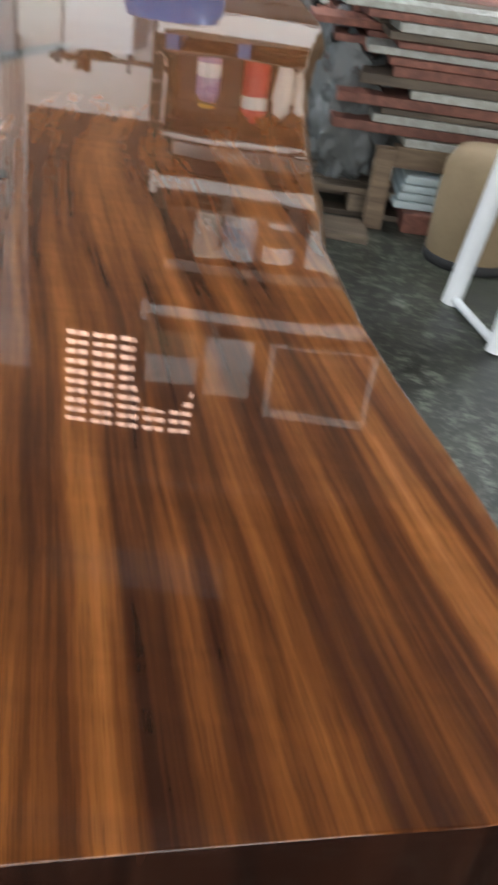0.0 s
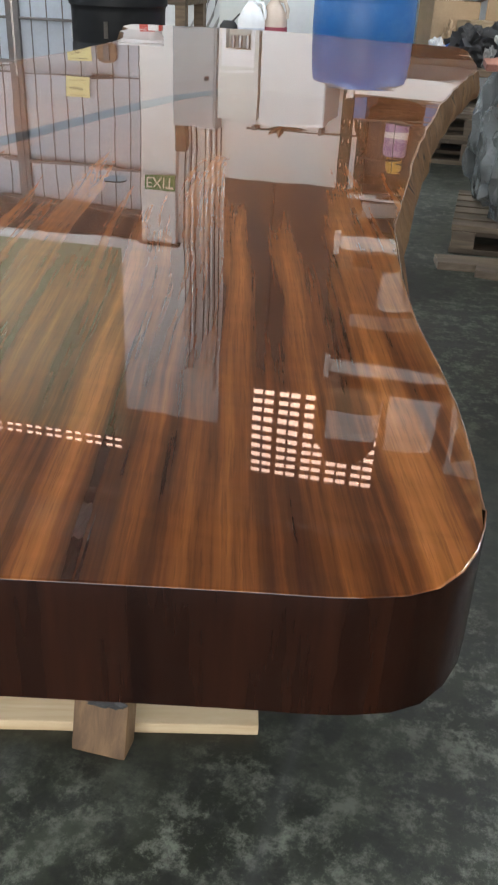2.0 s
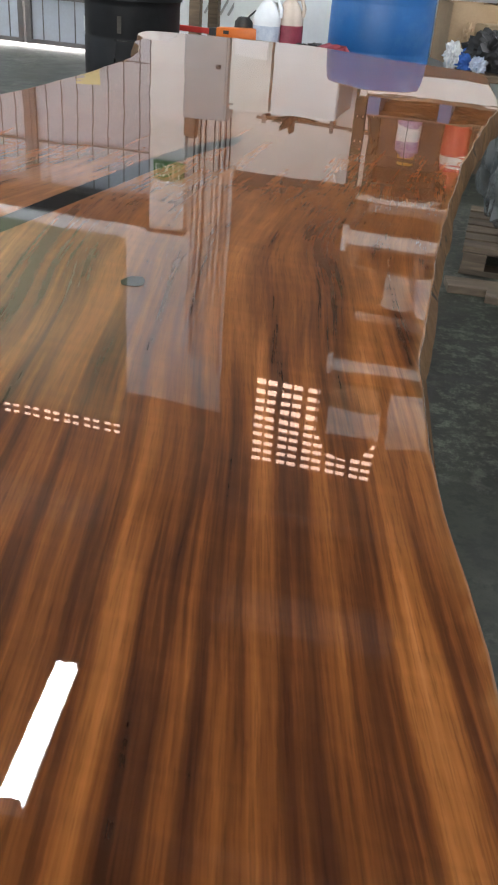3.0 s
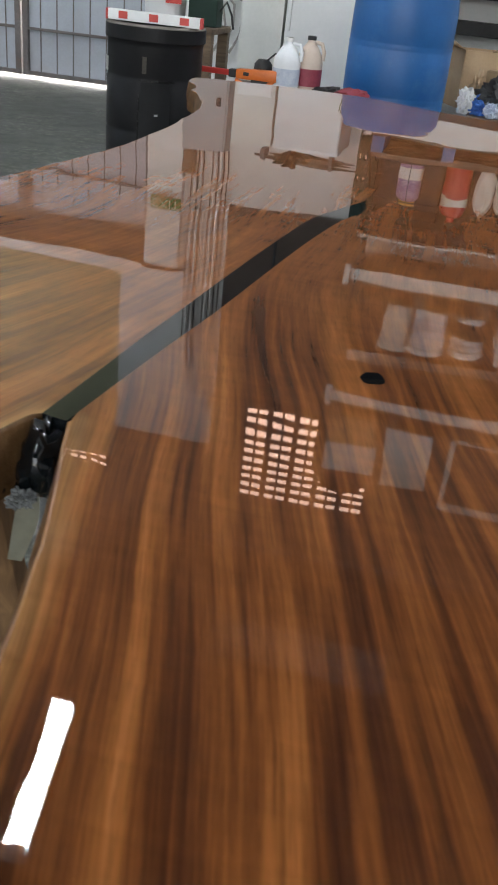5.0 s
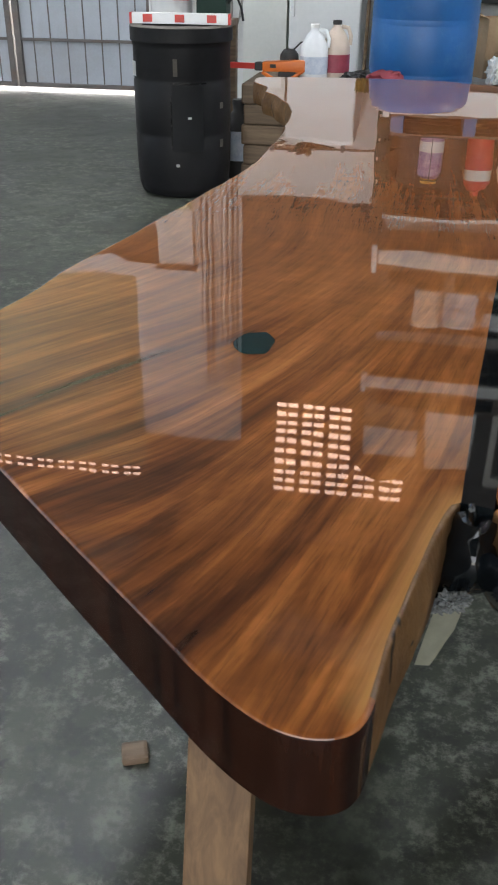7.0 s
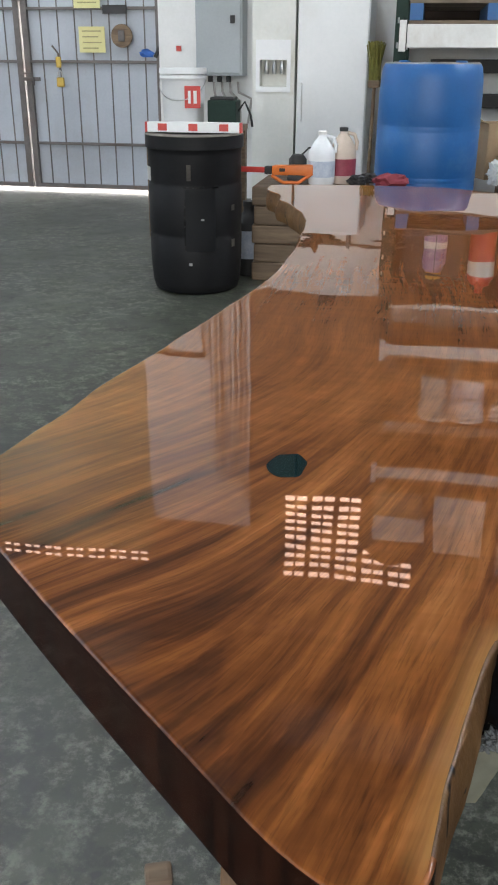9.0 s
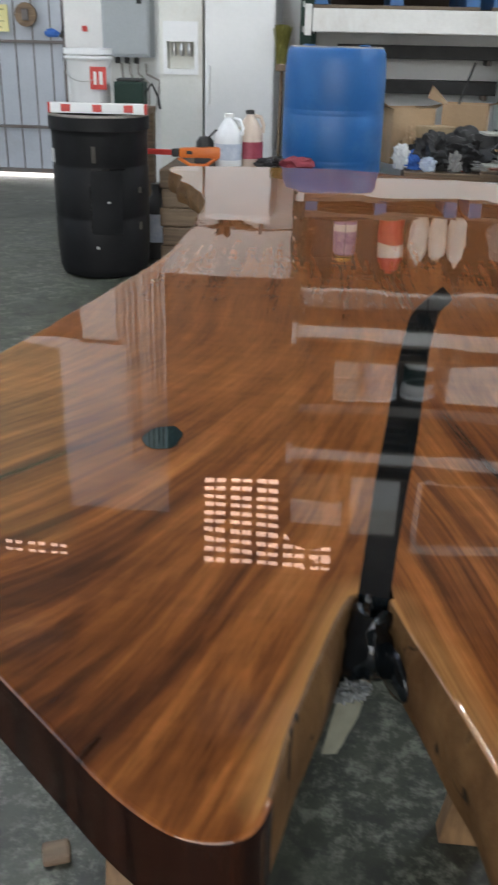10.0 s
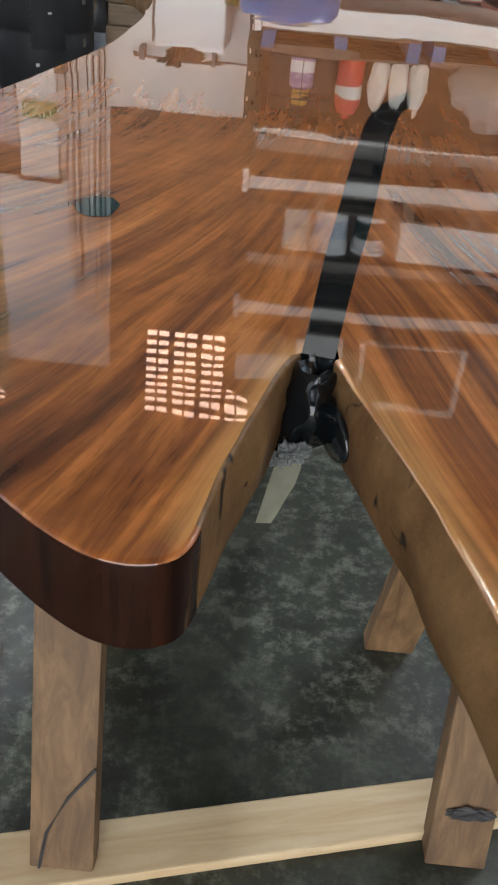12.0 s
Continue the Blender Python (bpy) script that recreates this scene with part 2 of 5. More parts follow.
M_WHITE = plain("white_enamel", (0.76, 0.78, 0.79), (0.84, 0.85, 0.86), 0.35, 1.2, 40, bump=0.03, dirt=(0.62, 0.58, 0.50), dirt_amount=0.3)
M_CREAM = plain("stained_cream_enamel", (0.68, 0.69, 0.65), (0.77, 0.77, 0.73), 0.45, 2.5, 40, bump=0.05, dirt=(0.45, 0.38, 0.26), dirt_amount=0.45)
M_GREYBOX = plain("grey_panel_paint", (0.33, 0.36, 0.38), (0.40, 0.43, 0.45), 0.45, 1.5, 50, bump=0.04)
M_PVC = plain("grey_conduit", (0.30, 0.28, 0.26), (0.40, 0.38, 0.36), 0.5, 3, 40)
M_BLUE = plain("blue_drum_plastic", (0.008, 0.086, 0.27), (0.012, 0.115, 0.34), 0.42, 2.2, 60, bump=0.06, dirt=(0.15, 0.24, 0.38), dirt_amount=0.4)
M_DUSTRIM = plain("dusty_drum_rim", (0.10, 0.13, 0.19), (0.26, 0.22, 0.16), 0.7, 9, 60, bump=0.1)
M_BLACK = plain("black_drum_plastic", (0.007, 0.007, 0.008), (0.014, 0.014, 0.015), 0.5, 4, 60, bump=0.08, dirt=(0.03, 0.03, 0.03), dirt_amount=0.25, spec=0.18)
M_DUSTBLACK = plain("dusty_black_rim", (0.08, 0.072, 0.062), (0.20, 0.18, 0.15), 0.75, 12, 60)
M_BLACKPATCH = plain("dark_grey_patch", (0.018, 0.019, 0.021), (0.026, 0.027, 0.030), 0.55, 5, 60, bump=0.03, spec=0.3)
M_BLACKTAPE = plain("black_tape", (0.010, 0.010, 0.011), (0.02, 0.02, 0.02), 0.25, 9, 60)
M_PALE = timber("pale_new_pine", (0.66, 0.52, 0.33), (0.50, 0.35, 0.19), (1.5, 16, 16))
M_LEG = timber("brown_leg_timber", (0.25, 0.145, 0.066), (0.105, 0.056, 0.025), (16, 16, 1.3))
M_BEAM = plain("white_rack_beam", (0.66, 0.66, 0.64), (0.78, 0.78, 0.76), 0.45, 2, 40, bump=0.05, dirt=(0.40, 0.33, 0.24), dirt_amount=0.5)
M_UPRIGHT = plain("dark_green_rack_paint", (0.014, 0.030, 0.023), (0.024, 0.046, 0.036), 0.6, 4, 50, spec=0.2)
M_PALLET = timber("grey_pallet_wood", (0.20, 0.15, 0.10), (0.09, 0.065, 0.045), (1.5, 14, 14))
M_PALLETBLUE = plain("blue_pallet_paint", (0.03, 0.10, 0.26), (0.05, 0.15, 0.34), 0.65, 5, 50, dirt=(0.15, 0.11, 0.08))
M_CARD = plain("brown_cardboard", (0.33, 0.22, 0.125), (0.43, 0.30, 0.18), 0.85, 4, 70, dirt=(0.22, 0.15, 0.09))
M_PAPER = plain("white_paper", (0.74, 0.74, 0.72), (0.82, 0.82, 0.80), 0.8, 6, 60, bump=0.05)
M_YELLOW = plain("yellow_paper", (0.66, 0.61, 0.28), (0.74, 0.69, 0.36), 0.8, 6, 60, bump=0.05)
M_FADEDINK = plain("faded_ink", (0.30, 0.27, 0.14), (0.40, 0.36, 0.18), 0.8, 20, 60, bump=0)
M_RED = plain("red_plastic", (0.50, 0.035, 0.03), (0.62, 0.06, 0.045), 0.4, 8, 60, bump=0.03)
M_REDRAG = plain("dull_red_rag", (0.14, 0.018, 0.03), (0.22, 0.03, 0.042), 0.9, 12, 90, bump=0.5)
M_ORANGE = plain("orange_tool_plastic", (0.60, 0.13, 0.02), (0.72, 0.19, 0.03), 0.4, 8, 60, bump=0.03)
M_DARK = plain("dark_rubber", (0.015, 0.015, 0.016), (0.035, 0.034, 0.034), 0.6, 8, 70)
M_JUG = plain("milky_jug_plastic", (0.70, 0.72, 0.74), (0.80, 0.82, 0.84), 0.35, 4, 50, bump=0.03)
M_JUG2 = plain("tan_jug_plastic", (0.52, 0.42, 0.34), (0.62, 0.52, 0.44), 0.35, 4, 50, bump=0.03)
M_LABEL = plain("maroon_label", (0.22, 0.03, 0.05), (0.32, 0.05, 0.08), 0.5, 30, 90, bump=0)
M_LABELBLUE = plain("pale_blue_label", (0.35, 0.42, 0.55), (0.62, 0.66, 0.72), 0.5, 22, 90, bump=0)
M_BARK = timber("rough_crate_timber", (0.24, 0.165, 0.10), (0.10, 0.065, 0.04), (1.2, 9, 12))
M_REDWOOD = timber("red_brown_lumber", (0.30, 0.115, 0.075), (0.14, 0.05, 0.035), (10, 1.0, 14))
M_PALEWOOD = timber("weathered_pale_board", (0.42, 0.43, 0.40), (0.28, 0.27, 0.23), (10, 1.0, 14))
M_SHEET = plain("pale_blue_folded_sheet", (0.42, 0.52, 0.54), (0.58, 0.66, 0.67), 0.6, 7, 60)
M_TAN = plain("tan_fibre_drum", (0.26, 0.185, 0.105), (0.34, 0.25, 0.15), 0.75, 3, 60)
M_BAG = clear("smoky_plastic_film", (0.16, 0.17, 0.17), 0.25, 0.75)
M_FILM = clear("clear_plastic_film", (0.7, 0.66, 0.62), 0.2, 0.45)
M_TUBE = glow("fluorescent_tube", (0.90, 0.965, 1.04), 170.0)
M_OUTSIDE = glow("bright_daylight_outside", (1.0, 0.64, 0.49), 3.0)
M_YARD = glow("sunlit_yard", (1.0, 0.97, 0.93), 7.0)
M_GREEN = plain("green_sign_face", (0.06, 0.17, 0.03), (0.09, 0.21, 0.04), 0.5, 9, 60, bump=0)
M_SIGNTEXT = plain("pale_sign_letters", (0.72, 0.74, 0.55), (0.78, 0.80, 0.62), 0.5, 9, 60, bump=0)
M_CHROME = plain("dull_chrome", (0.5, 0.5, 0.5), (0.6, 0.6, 0.6), 0.3, 9, 60, metal=1.0, bump=0.02)
M_BLUERAG = plain("blue_cloth", (0.04, 0.12, 0.42), (0.06, 0.18, 0.55), 0.9, 12, 90, bump=0.4)
M_GREYRAG = plain("grey_cloth", (0.20, 0.20, 0.19), (0.30, 0.29, 0.28), 0.9, 12, 90, bump=0.5)
M_WHITECLOTH = plain("off_white_cloth", (0.66, 0.62, 0.55), (0.76, 0.72, 0.66), 0.9, 9, 90, bump=0.4)
M_BRISTLE = plain("yellow_green_bristle", (0.10, 0.10, 0.018), (0.22, 0.20, 0.04), 0.7, 30, 90, bump=0.2)
M_TAPE = plain("dirty_masking_tape", (0.26, 0.26, 0.20), (0.36, 0.355, 0.28), 0.8, 30, 90, bump=0.2)
M_PURPLE = plain("purple_label", (0.26, 0.12, 0.32), (0.55, 0.45, 0.58), 0.5, 26, 90, bump=0)
M_AMBER = plain("yellow_lid", (0.55, 0.36, 0.06), (0.65, 0.46, 0.10), 0.5, 9, 60, bump=0.02)


# ---------------------------------------------------------------- builders
def mesh_of(name, bm, smooth=False):
    me = bpy.data.meshes.new(name)
    bmesh.ops.recalc_face_normals(bm, faces=bm.faces)
    bm.to_mesh(me)
    bm.free()
    if smooth:
        me.polygons.foreach_set("use_smooth", [True] * len(me.polygons))
        me.set_sharp_from_angle(angle=radians(smooth if smooth is not True else 40))
    return me


def part(name, bm, material, parent=None, label="", smooth=False):
    me = mesh_of(name, bm, smooth)
    me.materials.append(material)
    ob = new(name, me)
    if parent:
        ob.parent = parent
    return tagged(ob, label)


def thing(name, place, label, category, group="", turn=0.0, kind=""):
    ob = new(name)
    ob.matrix_world = pose(*place, 0, 0, turn)
    ob.empty_display_size = 0.1
    return tagged(ob, label, category, group, kind)


def box(x0, x1, y0, y1, z0, z1, bevel=0.0, bm=None):
    bm = bm or bmesh.new()
    vs = [bm.verts.new((x, y, z)) for x in (x0, x1) for y in (y0, y1) for z in (z0, z1)]
    fs = [bm.faces.new([vs[i] for i in f]) for f in ((0, 1, 3, 2), (4, 6, 7, 5), (0, 4, 5, 1), (2, 3, 7, 6), (0, 2, 6, 4), (1, 5, 7, 3))]
    if bevel:
        es = list({e for f in fs for e in f.edges})
        bmesh.ops.bevel(bm, geom=es, offset=bevel, segments=2, affect='EDGES', profile=0.6)
    return bm


def lathe(profile, seg=32, cx=0.0, cy=0.0, bm=None):
    """A body of revolution from (radius, height) pairs, closed at both ends."""
    bm = bm or bmesh.new()
    rings = [[bm.verts.new((cx + r * math.cos(2 * math.pi * k / seg), cy + r * math.sin(2 * math.pi * k / seg), z)) for k in range(seg)] for r, z in profile]
    for a, b in zip(rings, rings[1:]):
        for k in range(seg):
            bm.faces.new((a[k], a[(k + 1) % seg], b[(k + 1) % seg], b[k]))
    bm.faces.new(rings[0][::-1])
    bm.faces.new(rings[-1])
    return bm


def tube(points, r, seg=10, bm=None):
    bm = bm or bmesh.new()
    pts = [Vector(p) for p in points]
    rings = []
    for i, p in enumerate(pts):
        d = (pts[min(i + 1, len(pts) - 1)] - pts[max(i - 1, 0)]).normalized()
        up = Vector((0, 0, 1)) if abs(d.z) < 0.9 else Vector((1, 0, 0))
        a = d.cross(up).normalized()
        b = d.cross(a)
        rings.append([bm.verts.new(p + r * (math.cos(2 * math.pi * k / seg) * a + math.sin(2 * math.pi * k / seg) * b)) for k in range(seg)])
    for u, v in zip(rings, rings[1:]):
        for k in range(seg):
            bm.faces.new((u[k], u[(k + 1) % seg], v[(k + 1) % seg], v[k]))
    bm.faces.new(rings[0][::-1])
    bm.faces.new(rings[-1])
    return bm


def lump(rx, ry, rz, seed, rough=0.25, freq=2.0, sub=3, flat=0.0):
    """A crumpled sack or rag, resting on z = 0."""
    bm = bmesh.new()
    bmesh.ops.create_icosphere(bm, subdivisions=sub, radius=1.0)
    off = Vector((seed * 3.7, seed * 1.9, seed * 5.3))
    for v in bm.verts:
        d = v.co.normalized()
        s = 1 + rough * noise.noise(d * freq + off) + rough * 0.6 * noise.noise(d * freq * 2.7 + off) + rough * 0.3 * noise.noise(d * freq * 6 + off)
        v.co = Vector((d.x * rx * s, d.y * ry * s, d.z * rz * s))
        v.co.z = max(v.co.z, -rz * (0.85 - flat))
    low = min(v.co.z for v in bm.verts)
    for v in bm.verts:
        v.co.z -= low
    return bm


def smooth_line(points, step=0.02, closed=False):
    """A rounded line through plan points, at even steps."""
    pts = [Vector((x, y)) for x, y in points]
    out = []
    n = len(pts)
    for i in range(n if closed else n - 1):
        a, b = pts[i], pts[(i + 1) % n]
        p0 = pts[i - 1] if closed or i else a
        p3 = pts[(i + 2) % n] if closed or i + 2 < n else b
        k = max(1, round((b - a).length / step))
        for j in range(k):
            t = j / k
            m0, m1 = (b - p0) * 0.5, (p3 - a) * 0.5
            out.append(a * (2 * t**3 - 3 * t**2 + 1) + m0 * (t**3 - 2 * t**2 + t) + b * (3 * t**2 - 2 * t**3) + m1 * (t**3 - t**2))
    if not closed:
        out.append(pts[-1])
    return out


def wall_sheet(x0, x1, y0, y1, z0, z1, holes=()):
    """An upright wall from x0 to x1 with rectangular openings (x0, x1, z0, z1) right through it."""
    bm = bmesh.new()
    xs = sorted({x0, x1, *(v for h in holes for v in h[:2])})
    zs = sorted({z0, z1, *(v for h in holes for v in h[2:])})
    solid = {}
    for i in range(len(xs) - 1):
        for k in range(len(zs) - 1):
            mx, mz = (xs[i] + xs[i + 1]) / 2, (zs[k] + zs[k + 1]) / 2
            solid[i, k] = not any(h[0] < mx < h[1] and h[2] < mz < h[3] for h in holes)
    quad = lambda *c: bm.faces.new([bm.verts.new(p) for p in c])
    for (i, k), s in solid.items():
        if not s:
            continue
        a, b, c, d = xs[i], xs[i + 1], zs[k], zs[k + 1]
        quad((a, y0, c), (b, y0, c), (b, y0, d), (a, y0, d))
        quad((a, y1, c), (a, y1, d), (b, y1, d), (b, y1, c))
        if not solid.get((i - 1, k)):
            quad((a, y0, c), (a, y0, d), (a, y1, d), (a, y1, c))
        if not solid.get((i + 1, k)):
            quad((b, y0, c), (b, y1, c), (b, y1, d), (b, y0, d))
        if not solid.get((i, k - 1)):
            quad((a, y0, c), (a, y1, c), (b, y1, c), (b, y0, c))
        if not solid.get((i, k + 1)):
            quad((a, y0, d), (b, y0, d), (b, y1, d), (a, y1, d))
    bmesh.ops.remove_doubles(bm, verts=bm.verts, dist=1e-5)
    return bm


def structure(name, bm, material, label, category):
    return tagged(part(name, bm, material), label, category, kind="structure")


def letters(text, size, depth, material, parent, place, name="lettering", turn=(90, 0, 0)):
    c = bpy.data.curves.new(name, 'FONT')
    c.body, c.size, c.extrude, c.align_x, c.align_y = text, size, depth, 'CENTER', 'CENTER'
    tmp = bpy.data.objects.new(name, c)
    scene.collection.objects.link(tmp)
    bpy.context.view_layer.update()
    me = bpy.data.meshes.new_from_object(tmp.evaluated_get(bpy.context.evaluated_depsgraph_get()))
    bpy.data.objects.remove(tmp)
    me.materials.clear()
    me.materials.append(material)
    ob = new(name, me)
    ob.parent = parent
    ob.matrix_local = pose(*place, *turn)
    return ob


# ---------------------------------------------------------------- the hall
Y_WALL, ROOF = 7.45, 6.1
structure("floor", box(-14, 14, -16, 16, -0.2, 0.0), M_FLOOR, "worn grey-green concrete floor with stains and scuffs", "floor")

# outer daylight beyond the gate and the vent blocks
structure("backdrop_1", box(-9.5, 3.5, 9.6, 9.7, 3.0, 9.5), M_OUTSIDE, "bright warm daylight outside the hall", "backdrop")
structure("backdrop_2", box(-9.5, 3.5, 9.6, 9.7, 0.0, 2.996), M_YARD, "white sunlit yard beyond the gate", "backdrop")


def vent_cells(x0, x1, z0, z1, pitch, cell, rows):
    """Pairs of small openings, as in pierced blocks."""
    holes = []
    dz = (z1 - z0) / rows
    n = round((x1 - x0) / pitch)
    for r in range(rows):
        for c in range(n):
            for k in (0, 1):
                a = x0 + c * pitch + k * (cell + 0.018)
                holes.append((round(a, 4), round(a + cell, 4), round(z0 + r * dz, 4), round(z0 + r * dz + dz * 0.64, 4)))
    return holes


# wall at the far end, from the gate to the rack
structure("wall_north_1", wall_sheet(-7.0, -2.66, Y_WALL, Y_WALL + 0.22, 3.17, 5.36), M_OLIVE, "olive painted wall above the gate", "wall")
structure("wall_north_2", wall_sheet(-7.0, -2.66, Y_WALL, Y_WALL + 0.03, 5.36, ROOF, vent_cells(-6.70, -2.70, 5.39, 5.55, 0.25, 0.09, 2)), M_BLOCK, "wall head with a row of pierced vent blocks", "wall")
structure("lintel", box(-7.0, -2.41, Y_WALL + 0.004, Y_WALL + 0.22, 3.05, 3.17), M_PLASTER, "pale plaster lintel over the gate", "lintel")
structure("beam", box(-7.0, -2.41, Y_WALL + 0.03, Y_WALL + 0.2, 2.82, 3.05), M_UMBER, "dark timber beam over the gate", "beam")
structure("wall_north_3", wall_sheet(-2.66, -1.6, Y_WALL, Y_WALL + 0.22, 3.05, 4.95), M_PLASTER, "white plaster wall carrying conduits", "wall")
structure("wall_north_8", wall_sheet(-2.66, -1.6, Y_WALL, Y_WALL + 0.22, 4.95, ROOF), M_BLOCK, "bare block wall above the plaster", "wall")
structure("wall_north_4", wall_sheet(-2.41, -1.6, Y_WALL, Y_WALL + 0.22, 0, 3.05), M_PLASTER, "white plaster wall behind the switch box", "wall")
structure("wall_north_5", wall_sheet(-1.6, -0.36, Y_WALL, Y_WALL + 0.22, 0, 2.35), M_PLASTER, "white plaster lower wall", "wall")
structure("wall_north_9", wall_sheet(-0.36, 6.0, Y_WALL, Y_WALL + 0.22, 0, 1.36), M_PLASTER, "white plaster wall under the first rack level", "wall")
# dark colour stands in for the shaded depth of the loaded shelf
structure("wall_north_10", wall_sheet(-0.36, 6.0, Y_WALL, Y_WALL + 0.22, 1.36, 2.35), M_UMBER, "wall behind the first rack level, coloured dark for the shaded shelf depth", "wall")
structure("wall_north_6", wall_sheet(-1.6, 6.0, Y_WALL, Y_WALL + 0.22, 2.35, 4.44), M_TANWALL, "dark brown upper wall", "wall")
structure("wall_north_7", wall_sheet(-1.6, 6.0, Y_WALL, Y_WALL + 0.03, 4.44, ROOF, vent_cells(-1.22, 0.2, 4.47, 5.53, 0.277, 0.103, 10)), M_BLOCK, "pierced vent blocks high in the brown wall", "wall")
structure("pilaster", box(-2.40, -2.05, Y_WALL - 0.09, Y_WALL - 0.001, 0, 3.02, 0.012), M_PLASTER, "white painted pilaster beside the gate", "pilaster")
structure("trim", box(-2.42, -2.03, Y_WALL - 0.11, Y_WALL - 0.001, 3.022, 3.05, 0.004), M_UMBER, "dark strip on top of the pilaster", "trim")

# the other walls; the south and west openings are made up for the fill lamps
structure("wall_south", wall_sheet(-7.0, 6.0, -7.2, -7.0, 0, ROOF, [(-5.3, 4.5, 0.0, 4.3)]), M_ROOF, "unseen dull end wall with a wide opening added for light", "wall")
west = structure("wall_west", wall_sheet(-7.2, 7.67, -0.1, 0.1, 0, ROOF, [(-0.9, 3.9, 0.0, 4.0)]), M_PLASTER, "unseen plaster wall with an opening added for light", "wall")
west.matrix_world = pose(-6.3, 0, 0, 0, 0, 90)
east = structure("wall_east", wall_sheet(-7.2, 7.67, -0.1, 0.1, 0, ROOF), M_PLASTER, "plain plaster side wall", "wall")
east.matrix_world = pose(5.2, 0, 0, 0, 0, 90)


def roof():
    bm = bmesh.new()
    n, prof = 320, []
    for i in range(n + 1):
        x = -7.0 + 13.0 * i / n
        prof.append((x, ROOF + (0.02 if i % 4 in (0, 1) else 0.055)))
    for (xa, za), (xb, zb) in zip(prof, prof[1:]):
        f = [bm.verts.new(p) for p in ((xa, -7.2, za), (xb, -7.2, zb), (xb, 7.7, zb), (xa, 7.7, za))]
        bm.faces.new(f)
    box(-7.0, 6.0, -7.2, 7.7, ROOF + 0.07, ROOF + 0.1, bm=bm)
    return bm


structure("ceiling", roof(), M_ROOF, "dull ribbed metal roof", "ceiling")


def ribbed_panel(x0, x1, y0, y1):
    """A paler roof sheet with deep ribs."""
    bm = bmesh.new()
    n = round((x1 - x0) / 0.045)
    for i in range(n):
        xa, xb = x0 + (x1 - x0) * i / n, x0 + (x1 - x0) * (i + 1) / n
        za, zb = (6.03, 5.995) if i % 2 else (5.995, 6.03)
        bm.faces.new([bm.verts.new(p) for p in ((xa, y0, za), (xb, y0, zb), (xb, y1, zb), (xa, y1, za))])
    bmesh.ops.solidify(bm, geom=bm.faces[:], thickness=0.004)
    return bm


for x0, x1, y0, y1 in ((-4.6, -2.6, 6.35, 7.0), (-1.0, 0.66, 5.45, 6.0)):
    structure("roof_panel", ribbed_panel(x0, x1, y0, y1), M_PLASTER, "pale ribbed sheet under the roof", "roof panel")
for y in (-5.0, -3.0, -1.0, 1.0, 3.05):
    structure("purlin", box(-6.9, 5.9, y - 0.10, y + 0.10, ROOF - 0.10, ROOF + 0.012, 0.006), M_PURLIN, "dull steel purlin under the roof", "purlin")


# ---------------------------------------------------------------- the gate
def gate_leaf(x0, x1, label):
    g = thing("metal_gate", ((x0 + x1) / 2, 7.56, 0.0), label, "gate", "gate leaves")
    w = (x1 - x0) / 2
    n = round((x1 - x0) / 0.158)
    sheet = bmesh.new()
    for i in range(n):
        a = -w + (x1 - x0) * i / n
        b = -w + (x1 - x0) * (i + 1) / n
        for (xa, ya), (xb, yb) in (((a, 0.012), (a + 0.006, 0.0)), ((a + 0.006, 0.0), (b - 0.006, 0.0)), ((b - 0.006, 0.0), (b, 0.012))):
            sheet.faces.new([sheet.verts.new(p) for p in ((xa, ya, 0.06), (xb, yb, 0.06), (xb, yb, 2.78), (xa, ya, 2.78))])
    box(-w, w, 0.014, 0.02, 0.06, 2.78, bm=sheet)
    part("sheet", sheet, M_GATE, g)
    for i in range(1, n):
        a = -w + (x1 - x0) * i / n
        part("seam", box(a - 0.005, a + 0.005, -0.004, 0.011, 0.06, 2.78), M_STEEL, g)
    for z in (0.43, 1.13, 1.56, 2.36):
        part("rail", box(-w, w, -0.03, -0.006, z - 0.012, z + 0.012, 0.003), M_STEEL, g)
    for z in (0.05, 2.79):
        part("rail", box(-w, w, -0.035, 0.025, z - 0.018, z + 0.018, 0.003), M_STEEL, g)
    for x in (-w + 0.022, w - 0.022):
        part("stile", box(x - 0.028, x + 0.028, -0.038, 0.026, 0.03, 2.81, 0.004), M_STEEL, g)
    return g


gate_leaf(-3.70, -2.42, "pale grey sheet metal gate leaf with dark rails")
gate_leaf(-6.20, -3.730, "pale grey sheet metal gate leaf, closed")

# added strip that keeps the backdrop's glow out of the upper gate joint
strip = thing("gate_cover_strip", (-3.73, 7.515, 1.62), "dark strip added to block the glow through the gate joint", "strip")
part("strip", box(-0.035, 0.035, -0.008, 0.0, 0.0, 1.17, 0.002), M_STEEL, strip)
latch = thing("gate_latch", (-3.66, 7.50, 0.98), "dark steel gate latch with a hasp", "latch")
part("hasp", box(-0.06, 0.10, -0.02, 0.012, -0.012, 0.02, 0.004), M_STEEL, latch)
part("bolt", tube([(-0.05, -0.03, 0.05), (0.02, -0.03, 0.05), (0.05, -0.03, 0.0), (0.05, -0.03, -0.05)], 0.008), M_STEEL, latch)


